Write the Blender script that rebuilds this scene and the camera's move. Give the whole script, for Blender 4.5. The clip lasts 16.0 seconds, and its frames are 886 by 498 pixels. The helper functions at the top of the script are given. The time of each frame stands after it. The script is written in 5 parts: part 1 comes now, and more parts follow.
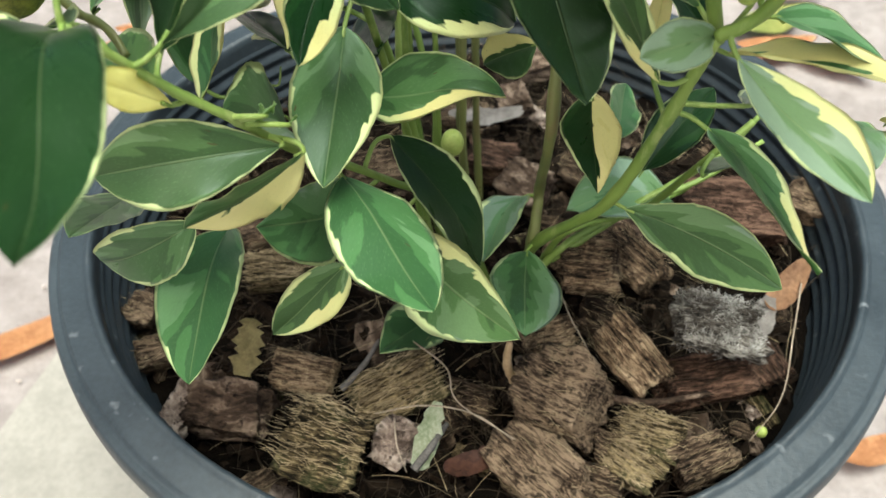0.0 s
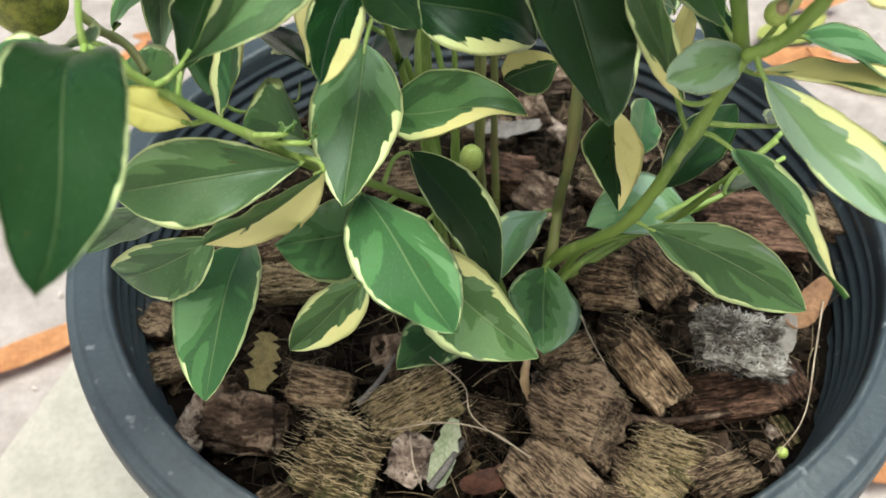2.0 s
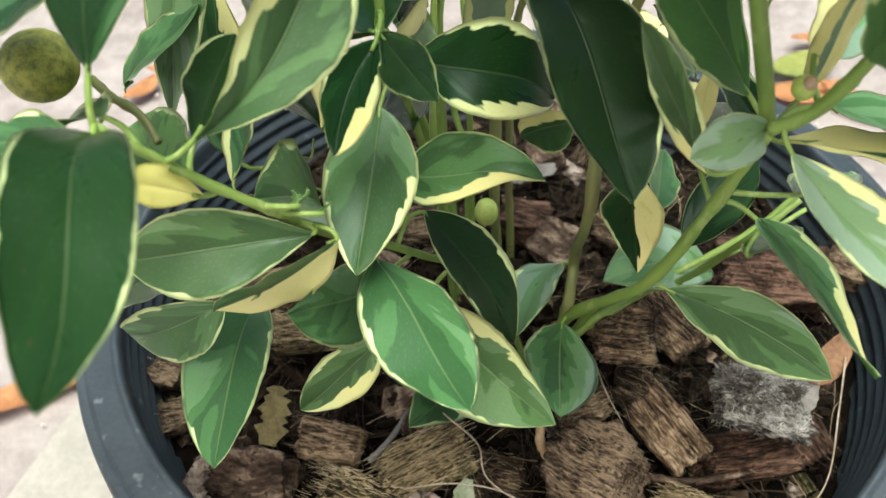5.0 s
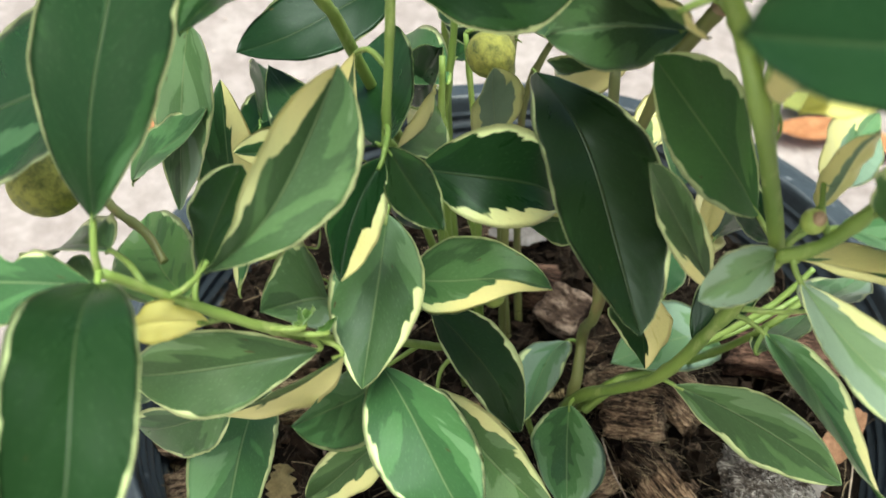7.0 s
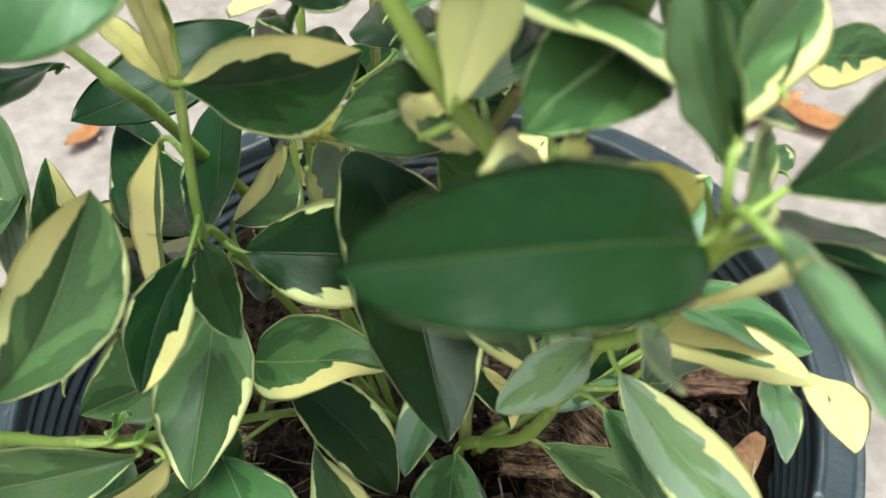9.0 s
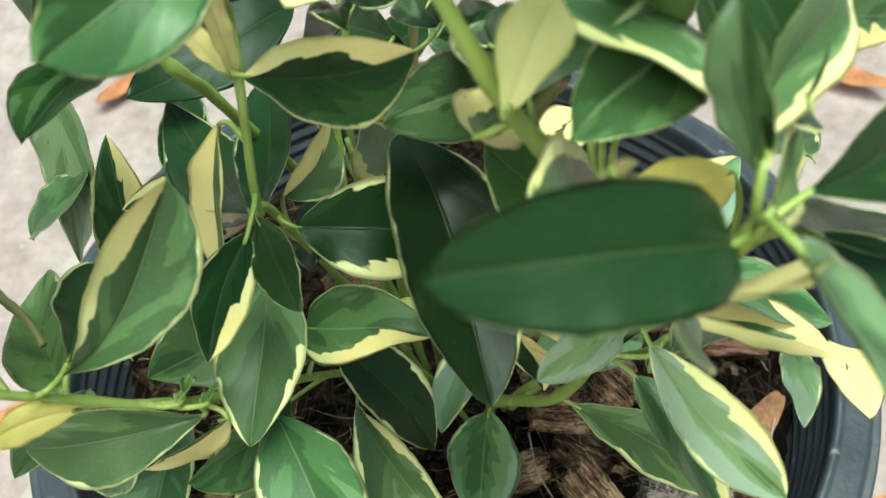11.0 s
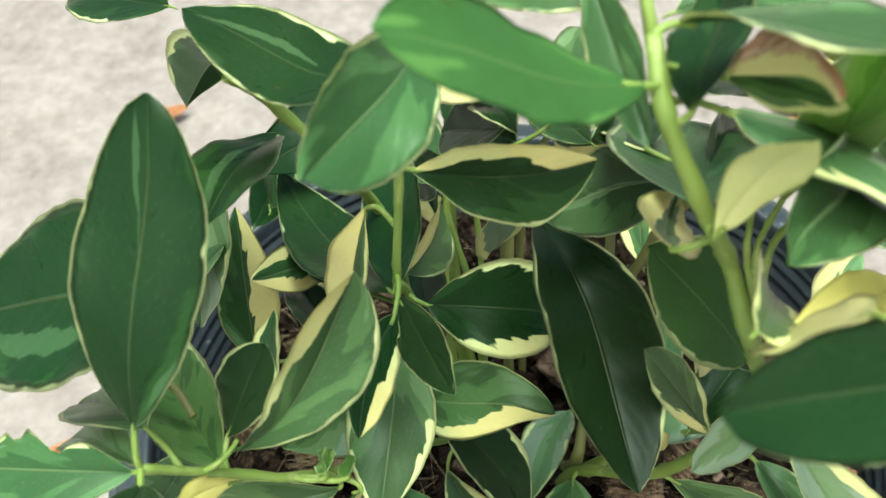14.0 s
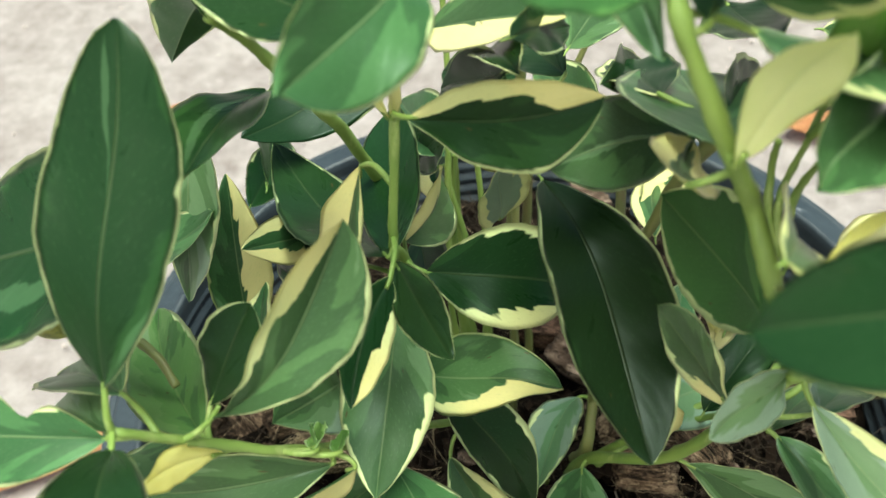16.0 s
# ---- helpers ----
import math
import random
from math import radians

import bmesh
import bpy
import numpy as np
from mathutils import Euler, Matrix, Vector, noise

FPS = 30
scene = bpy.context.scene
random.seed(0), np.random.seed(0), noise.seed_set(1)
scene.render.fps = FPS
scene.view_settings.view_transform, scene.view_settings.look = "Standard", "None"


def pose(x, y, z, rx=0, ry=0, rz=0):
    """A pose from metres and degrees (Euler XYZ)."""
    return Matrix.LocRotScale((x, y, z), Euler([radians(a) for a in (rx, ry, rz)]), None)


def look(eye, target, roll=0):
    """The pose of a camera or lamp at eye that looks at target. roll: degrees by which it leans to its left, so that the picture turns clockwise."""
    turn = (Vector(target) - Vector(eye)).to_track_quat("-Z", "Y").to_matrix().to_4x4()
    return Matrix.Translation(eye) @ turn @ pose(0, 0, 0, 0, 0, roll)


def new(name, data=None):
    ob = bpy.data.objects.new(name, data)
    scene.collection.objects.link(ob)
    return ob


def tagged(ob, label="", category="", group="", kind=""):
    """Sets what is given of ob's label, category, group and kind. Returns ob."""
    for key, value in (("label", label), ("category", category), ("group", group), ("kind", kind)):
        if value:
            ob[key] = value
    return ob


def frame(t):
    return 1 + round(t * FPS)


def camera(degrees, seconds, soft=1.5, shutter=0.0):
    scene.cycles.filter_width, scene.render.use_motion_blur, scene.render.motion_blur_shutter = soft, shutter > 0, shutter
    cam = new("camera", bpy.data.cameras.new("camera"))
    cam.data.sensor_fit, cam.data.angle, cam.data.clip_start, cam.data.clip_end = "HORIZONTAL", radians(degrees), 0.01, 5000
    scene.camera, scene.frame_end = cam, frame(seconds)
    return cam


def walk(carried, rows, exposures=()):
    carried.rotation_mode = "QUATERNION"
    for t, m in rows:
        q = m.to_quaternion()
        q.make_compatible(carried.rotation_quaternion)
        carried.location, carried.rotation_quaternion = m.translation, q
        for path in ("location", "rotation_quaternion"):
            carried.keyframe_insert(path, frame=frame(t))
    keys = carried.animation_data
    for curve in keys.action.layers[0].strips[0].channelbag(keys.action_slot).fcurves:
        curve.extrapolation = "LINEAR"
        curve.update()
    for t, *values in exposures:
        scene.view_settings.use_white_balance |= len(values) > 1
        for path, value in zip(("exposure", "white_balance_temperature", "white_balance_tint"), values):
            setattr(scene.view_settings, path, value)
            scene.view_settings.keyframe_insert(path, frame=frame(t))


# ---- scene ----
cam = camera(54.41, 16.0, soft=1.5, shutter=0.35)
cam.data.dof.use_dof, cam.data.dof.focus_distance, cam.data.dof.aperture_fstop = True, 0.24, 20.5
ROWS = [
    (0.0, -0.0070, -0.2608, 0.4793, 1.27, -47.49, -0.63),
    (0.5, -0.0075, -0.2592, 0.4800, 1.57, -47.62, -0.70),
    (1.0, -0.0067, -0.2585, 0.4801, 1.88, -47.49, -0.81),
    (1.5, -0.0075, -0.2572, 0.4814, 2.23, -47.37, -1.09),
    (2.0, -0.0088, -0.2570, 0.4801, 2.52, -47.09, -1.10),
    (2.5, -0.0105, -0.2558, 0.4796, 2.57, -47.04, -0.98),
    (3.0, -0.0101, -0.2524, 0.4790, 2.71, -47.05, -1.17),
    (5.5, -0.0103, -0.2437, 0.4898, 3.84, -45.31, -1.66),
    (6.0, -0.0094, -0.2412, 0.4958, 4.10, -45.03, -1.79),
    (6.5, -0.0068, -0.2349, 0.4945, 4.06, -44.98, -1.83),
    (7.0, -0.0101, -0.2266, 0.5012, 4.38, -45.16, -1.88),
    (7.5, -0.0135, -0.2188, 0.5094, 4.17, -44.93, -2.60),
    (8.0, -0.0022, -0.2082, 0.5112, 4.04, -45.77, -3.34),
    (8.5, 0.0136, -0.2037, 0.5116, 2.93, -46.37, -3.36),
    (9.0, 0.0261, -0.2004, 0.5120, 2.99, -47.27, -3.88),
    (9.5, 0.0253, -0.2059, 0.5219, 4.56, -48.37, -5.11),
    (12.0, 0.0119, -0.2026, 0.5296, 5.63, -50.86, -5.55),
    (12.5, 0.0025, -0.2010, 0.5388, 5.36, -50.33, -4.74),
    (13.0, -0.0089, -0.1970, 0.5449, 4.76, -49.45, -3.69),
    (13.5, -0.0144, -0.1992, 0.5433, 4.57, -48.72, -3.24),
    (14.0, -0.0119, -0.2026, 0.5412, 4.61, -47.95, -3.32),
    (14.5, -0.0105, -0.2032, 0.5356, 4.49, -47.30, -3.10),
    (15.0, -0.0098, -0.2021, 0.5311, 5.07, -47.33, -3.38),
    (15.5, -0.0094, -0.2014, 0.5282, 5.33, -47.27, -3.84),
    (16.0, -0.0101, -0.2027, 0.5239, 5.51, -47.17, -4.01),
]
walk(cam, [(t, Matrix.Translation((x, y, z)) @ pose(0, 0, 0, 90 + pitch, 0, yaw) @ pose(0, 0, 0, 0, 0, roll)) for t, x, y, z, yaw, pitch, roll in ROWS],
     exposures=[(0.0, 1.20, 6500, -2), (6.5, 1.32, 6500, -1), (9.5, 1.13, 6500, -5), (16.0, 1.23, 6500, -8)])

# ---- light: open shade under a bright hazy sky ----
world = bpy.data.worlds.new("sky")
scene.world = world
world.use_nodes = True
wn = world.node_tree.nodes
sky = wn.new("ShaderNodeTexSky")
sky.sky_type, sky.sun_disc = "NISHITA", False
sky.sun_elevation, sky.sun_rotation = radians(58), radians(200)
sky.air_density, sky.dust_density, sky.ozone_density = 0.8, 6.0, 0.6
world.node_tree.links.new(sky.outputs[0], wn["Background"].inputs[0])
wn["Background"].inputs[1].default_value = 0.088
sun = new("sun", bpy.data.lights.new("sun", "SUN"))
sun.data.energy, sun.data.angle, sun.data.color = 3.45, radians(38), (1.0, 0.98, 0.94)
sun.matrix_world = look((0.30, -0.10, 2.2), (0, 0, 0.2))

HR = 0.235            # height of the pot's rim


# ---- materials ----
def material(name):
    m = bpy.data.materials.new(name)
    m.use_nodes = True
    return m, m.node_tree.nodes, m.node_tree.links, m.node_tree.nodes["Principled BSDF"]


def ramp(nodes, stops):
    r = nodes.new("ShaderNodeValToRGB")
    els = r.color_ramp.elements
    while len(els) < len(stops):
        els.new(0.5)
    for e, (p, c) in zip(els, stops):
        e.position, e.color = p, (*c, 1)
    return r


def noise_node(nodes, links, scale, detail=6, rough=0.6, vec=None):
    n = nodes.new("ShaderNodeTexNoise")
    n.inputs["Scale"].default_value, n.inputs["Detail"].default_value, n.inputs["Roughness"].default_value = scale, detail, rough
    if vec is not None:
        links.new(vec, n.inputs["Vector"])
    return n


def bump_node(nodes, links, height, strength, distance, bsdf):
    b = nodes.new("ShaderNodeBump")
    b.inputs["Strength"].default_value, b.inputs["Distance"].default_value = strength, distance
    links.new(height, b.inputs["Height"])
    links.new(b.outputs[0], bsdf.inputs["Normal"])
    return b


def math_node(nodes, links, op, a, b=None, c=None, clamp=False):
    n = nodes.new("ShaderNodeMath")
    n.operation, n.use_clamp = op, clamp
    for i, v in enumerate((a, b, c)):
        if v is None:
            continue
        if isinstance(v, (int, float)):
            n.inputs[i].default_value = v
        else:
            links.new(v, n.inputs[i])
    return n.outputs[0]


def mix_node(nodes, links, fac, a, b):
    n = nodes.new("ShaderNodeMix")
    n.data_type = "RGBA"
    for sock, v in ((n.inputs[0], fac), (n.inputs[6], a), (n.inputs[7], b)):
        if isinstance(v, tuple):
            sock.default_value = (*v, 1)
        elif isinstance(v, (int, float)):
            sock.default_value = v
        else:
            links.new(v, sock)
    return n.outputs[2]


def coords(nodes):
    return nodes.new("ShaderNodeTexCoord").outputs["Object"]


def leaf_material(name, dark, mid, pale, cream, rough, spec, through_=0.15, dead=0.0, rib_=0.26):
    """Variegated citrus blade: blade attribute = (along, across, tone), margin attribute = width of the cream edge."""
    m, n, l, p = material(name)
    at = n.new("ShaderNodeAttribute")
    at.attribute_name = "blade"
    sep = n.new("ShaderNodeSeparateXYZ")
    l.new(at.outputs["Vector"], sep.inputs[0])
    mg = n.new("ShaderNodeAttribute")
    mg.attribute_name = "margin"
    along, across, tone = sep.outputs
    margin = mg.outputs["Fac"]
    side = math_node(n, l, "ABSOLUTE", across)
    inward = math_node(n, l, "SUBTRACT", 1.0, side)
    # sectors run out from the midrib towards the tip
    cv = n.new("ShaderNodeCombineXYZ")
    l.new(math_node(n, l, "MULTIPLY_ADD", side, -0.35, along), cv.inputs[0])
    l.new(math_node(n, l, "MULTIPLY", across, 0.22), cv.inputs[1])
    oi = n.new("ShaderNodeObjectInfo")
    shift = n.new("ShaderNodeCombineXYZ")
    for i, k in enumerate((37.0, 61.0, 17.0)):
        l.new(math_node(n, l, "MULTIPLY", oi.outputs["Random"], k), shift.inputs[i])
    add = n.new("ShaderNodeVectorMath")
    add.operation = "ADD"
    l.new(cv.outputs[0], add.inputs[0])
    l.new(shift.outputs[0], add.inputs[1])
    where = add.outputs[0]
    patch = noise_node(n, l, 2.3, 2.0, 0.45, where)
    fine = noise_node(n, l, 17.0, 3.0, 0.6, where)
    wob = math_node(n, l, "MULTIPLY_ADD", fine.outputs["Fac"], 0.11, math_node(n, l, "MULTIPLY", patch.outputs["Fac"], 0.95))
    lobe = noise_node(n, l, 6.5, 2.0, 0.5, where)
    # dark, middle and grey-green sectors, the paler ones nearer the edge
    sector = math_node(n, l, "ADD", math_node(n, l, "MULTIPLY_ADD", tone, 0.52, wob), math_node(n, l, "MULTIPLY_ADD", side, 0.30, -0.41))
    sector = math_node(n, l, "MULTIPLY_ADD", math_node(n, l, "SUBTRACT", patch.outputs["Fac"], 0.5), 0.6, sector)
    sector = math_node(n, l, "MULTIPLY_ADD", math_node(n, l, "SUBTRACT", lobe.outputs["Fac"], 0.5), 0.42, sector)

    def step(a, b):
        r = n.new("ShaderNodeMapRange")
        r.inputs["From Min"].default_value, r.inputs["From Max"].default_value = a, b
        l.new(sector, r.inputs["Value"])
        return r.outputs[0]

    green = mix_node(n, l, step(0.57, 0.605), dark, mid)
    green = mix_node(n, l, math_node(n, l, "MULTIPLY", step(0.77, 0.795), 0.48), green, pale)
    green = mix_node(n, l, math_node(n, l, "MULTIPLY", step(1.00, 1.06), 0.6), green, tuple(c * k for c, k in zip(pale, (1.40, 1.14, 1.80))))
    # a ragged pale streak beside the midrib, painted sheen on one leaf: streak attribute = (centre, half width,
    # strength)
    st = n.new("ShaderNodeAttribute")
    st.attribute_name = "streak"
    ss = n.new("ShaderNodeSeparateXYZ")
    l.new(st.outputs["Vector"], ss.inputs[0])
    off = math_node(n, l, "ABSOLUTE", math_node(n, l, "SUBTRACT", math_node(n, l, "MULTIPLY_ADD", math_node(n, l, "SUBTRACT", lobe.outputs["Fac"], 0.5), 0.10, across), ss.outputs[0]))
    ragged = math_node(n, l, "MULTIPLY", ss.outputs[1], math_node(n, l, "MULTIPLY_ADD", fine.outputs["Fac"], 1.6, 0.2))
    band = math_node(n, l, "MULTIPLY", math_node(n, l, "SUBTRACT", ragged, off), 70.0, None, True)
    green = mix_node(n, l, math_node(n, l, "MULTIPLY", band, ss.outputs[2]), green, pale)
    drift = noise_node(n, l, 1.7, 2.0, 0.5, where)
    grain = noise_node(n, l, 70.0, 3.0, 0.7, where)
    hue = n.new("ShaderNodeHueSaturation")
    l.new(green, hue.inputs["Color"])
    value = math_node(n, l, "MULTIPLY_ADD", drift.outputs["Fac"], 0.7, 0.65)
    l.new(math_node(n, l, "MULTIPLY_ADD", grain.outputs["Fac"], 0.30, math_node(n, l, "SUBTRACT", value, 0.15)), hue.inputs["Value"])
    l.new(math_node(n, l, "MULTIPLY_ADD", oi.outputs["Random"], 0.035, 0.4825), hue.inputs["Hue"])
    # cream margin with a ragged inner edge and green islands in it
    swing = math_node(n, l, "MULTIPLY_ADD", margin, 1.0, 0.34)
    edge = math_node(n, l, "MULTIPLY_ADD", math_node(n, l, "SUBTRACT", wob, 0.54), swing, inward)
    edge = math_node(n, l, "MULTIPLY_ADD", math_node(n, l, "SUBTRACT", lobe.outputs["Fac"], 0.5), math_node(n, l, "MINIMUM", math_node(n, l, "MULTIPLY", margin, 6.0), 0.75), edge)
    lo = math_node(n, l, "SUBTRACT", margin, edge)
    thin = math_node(n, l, "SUBTRACT", math_node(n, l, "MINIMUM", margin, 0.055), inward)
    rim_ = math_node(n, l, "MAXIMUM", lo, thin)
    cr = n.new("ShaderNodeMapRange")
    cr.inputs["From Min"].default_value, cr.inputs["From Max"].default_value = -0.015, 0.02
    l.new(rim_, cr.inputs["Value"])
    creamy = mix_node(n, l, math_node(n, l, "MULTIPLY_ADD", drift.outputs["Fac"], 0.9, -0.15, True), cream, tuple(c * k for c, k in zip(cream, (0.88, 0.96, 0.72))))
    creamy = mix_node(n, l, math_node(n, l, "MULTIPLY", margin, 1.6, None, True), tuple(c * k for c, k in zip(cream, (0.80, 1.04, 1.10))), creamy)
    body = mix_node(n, l, cr.outputs[0], hue.outputs[0], creamy)
    # thin pale midrib
    rib = n.new("ShaderNodeMapRange")
    rib.inputs["From Min"].default_value, rib.inputs["From Max"].default_value = 0.032, 0.008
    l.new(side, rib.inputs["Value"])
    colour = mix_node(n, l, math_node(n, l, "MULTIPLY", rib.outputs[0], rib_), body, tuple(0.75 * a + 0.25 * b for a, b in zip(pale, cream)))
    # side veins running out to the edge
    vein = math_node(n, l, "PINGPONG", math_node(n, l, "MULTIPLY_ADD", fine.outputs["Fac"], 0.5, math_node(n, l, "MULTIPLY_ADD", side, -3.4, math_node(n, l, "MULTIPLY", along, 9.0))), 0.5)
    net = n.new("ShaderNodeMapRange")
    net.inputs["From Min"].default_value, net.inputs["From Max"].default_value = 0.12, 0.0
    l.new(vein, net.inputs["Value"])
    colour = mix_node(n, l, math_node(n, l, "MULTIPLY", net.outputs[0], 0.02), colour, pale)
    # pale oil glands
    gland = noise_node(n, l, 85.0, 0.0, 0.5, where)
    gd = n.new("ShaderNodeMapRange")
    gd.inputs["From Min"].default_value, gd.inputs["From Max"].default_value = 0.66, 0.76
    l.new(gland.outputs["Fac"], gd.inputs["Value"])
    colour = mix_node(n, l, math_node(n, l, "MULTIPLY", gd.outputs[0], 0.13), colour, pale)
    # small brown blemishes
    spots = noise_node(n, l, 24.0, 0.0, 0.4, where)
    sp = n.new("ShaderNodeMapRange")
    sp.inputs["From Min"].default_value, sp.inputs["From Max"].default_value = 0.86, 0.88
    l.new(spots.outputs["Fac"], sp.inputs["Value"])
    colour = mix_node(n, l, math_node(n, l, "MULTIPLY", sp.outputs[0], 0.75), colour, (0.07, 0.045, 0.015))
    if dead:                              # a wrinkled brown patch with a dark outline eating in from one edge
        eat = math_node(n, l, "MULTIPLY_ADD", fine.outputs["Fac"], 0.7, math_node(n, l, "MULTIPLY", across, DEAD_SIDE))
        rd_ = ramp(n, [(0.72, (0.0, 0.0, 0.0)), (0.75, (0.9, 0.9, 0.9)), (1.0, (1.0, 1.0, 1.0))])
        l.new(eat, rd_.inputs[0])
        br = ramp(n, [(0.62, (0.16, 0.06, 0.03)), (0.70, (0.46, 0.24, 0.13)), (0.85, (0.55, 0.38, 0.26)), (1.0, (0.34, 0.17, 0.09))])
        l.new(math_node(n, l, "MULTIPLY_ADD", grain.outputs["Fac"], 0.3, math_node(n, l, "SUBTRACT", eat, 0.15)), br.inputs[0])
        colour = mix_node(n, l, rd_.outputs[0], colour, br.outputs[0])
    l.new(colour, p.inputs["Base Color"])
    gl = noise_node(n, l, 6.0, 4.0, 0.6, where)
    l.new(math_node(n, l, "MULTIPLY_ADD", gl.outputs["Fac"], 0.30, rough - 0.15), p.inputs["Roughness"])
    p.inputs["Specular IOR Level"].default_value = spec
    p.inputs["Specular Tint"].default_value = (0.85, 0.97, 0.95, 1.0)
    h = math_node(n, l, "MULTIPLY_ADD", vein, 0.10, math_node(n, l, "MULTIPLY_ADD", rib.outputs[0], -0.8, math_node(n, l, "MULTIPLY_ADD", patch.outputs["Fac"], 1.4, math_node(n, l, "MULTIPLY", fine.outputs["Fac"], 0.12))))
    bump_node(n, l, h, 0.42, 0.0008, p)
    # light that shines through the thin blade
    tr = n.new("ShaderNodeBsdfTranslucent")
    l.new(colour, tr.inputs["Color"])
    mx = n.new("ShaderNodeMixShader")
    mx.inputs[0].default_value = through_
    l.new(p.outputs[0], mx.inputs[1])
    l.new(tr.outputs[0], mx.inputs[2])
    l.new(mx.outputs[0], n["Material Output"].inputs["Surface"])
    return m


DEAD_SIDE = -0.9
CREAM = (0.72, 0.66, 0.31)
leaf_top = leaf_material("leaf_upper_side", (0.040, 0.091, 0.031), (0.069, 0.147, 0.051), (0.182, 0.300, 0.150), CREAM, 0.34, 0.27)
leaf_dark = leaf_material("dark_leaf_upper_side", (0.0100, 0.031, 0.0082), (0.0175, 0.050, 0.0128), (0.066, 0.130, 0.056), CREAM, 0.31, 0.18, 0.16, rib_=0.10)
# very dark green, with the shade on two leaves put into the colour
leaf_shaded = leaf_material("dark_leaf_with_shade", (0.0085, 0.0215, 0.0070), (0.013, 0.033, 0.0105), (0.045, 0.09, 0.040), CREAM, 0.32, 0.17, 0.09, rib_=0.08)
leaf_under = leaf_material("leaf_under_side", (0.045, 0.115, 0.028), (0.085, 0.19, 0.05), (0.15, 0.27, 0.10), (0.78, 0.72, 0.36), 0.6, 0.2, 0.34)
leaf_pale = leaf_material("pale_young_leaf", (0.15, 0.33, 0.075), (0.23, 0.43, 0.12), (0.35, 0.50, 0.21), (0.84, 0.85, 0.50), 0.5, 0.3, 0.5)

leaf_yellow = leaf_material("yellow_leaf", (0.05, 0.12, 0.03), (0.10, 0.20, 0.05), (0.30, 0.38, 0.12), (0.97, 0.91, 0.40), 0.45, 0.2, 0.45)
leaf_fresh = leaf_material("fresh_green_leaf", (0.044, 0.128, 0.034), (0.084, 0.205, 0.054), (0.150, 0.280, 0.095), CREAM, 0.5, 0.12, 0.32)
leaf_dying = leaf_material("half_dead_leaf", (0.015, 0.044, 0.011), (0.046, 0.126, 0.029), (0.162, 0.270, 0.118), CREAM, 0.5, 0.2, dead=0.5)


def stem_material(name, low, high, streak):
    m, n, l, p = material(name)
    c = coords(n)
    mp = n.new("ShaderNodeMapping")
    mp.inputs["Scale"].default_value = (160, 160, 40)
    l.new(c, mp.inputs["Vector"])
    a = noise_node(n, l, 1.0, 5, 0.65, mp.outputs[0])
    b = noise_node(n, l, 24.0, 3, 0.5, c)
    r = ramp(n, [(0.3, low), (0.72, high)])
    l.new(b.outputs["Fac"], r.inputs[0])
    r2 = ramp(n, [(0.56, (0, 0, 0)), (0.66, (1, 1, 1))])
    l.new(a.outputs["Fac"], r2.inputs[0])
    l.new(mix_node(n, l, math_node(n, l, "MULTIPLY", r2.outputs[0], 0.55), r.outputs[0], streak), p.inputs["Base Color"])
    p.inputs["Roughness"].default_value = 0.55
    bump_node(n, l, a.outputs["Fac"], 0.5, 0.0006, p)
    return m


green_stem = stem_material("green_stem", (0.110, 0.185, 0.032), (0.235, 0.325, 0.072), (0.33, 0.39, 0.14))
woody_stem = stem_material("woody_stem", (0.11, 0.125, 0.04), (0.21, 0.22, 0.07), (0.17, 0.125, 0.06))


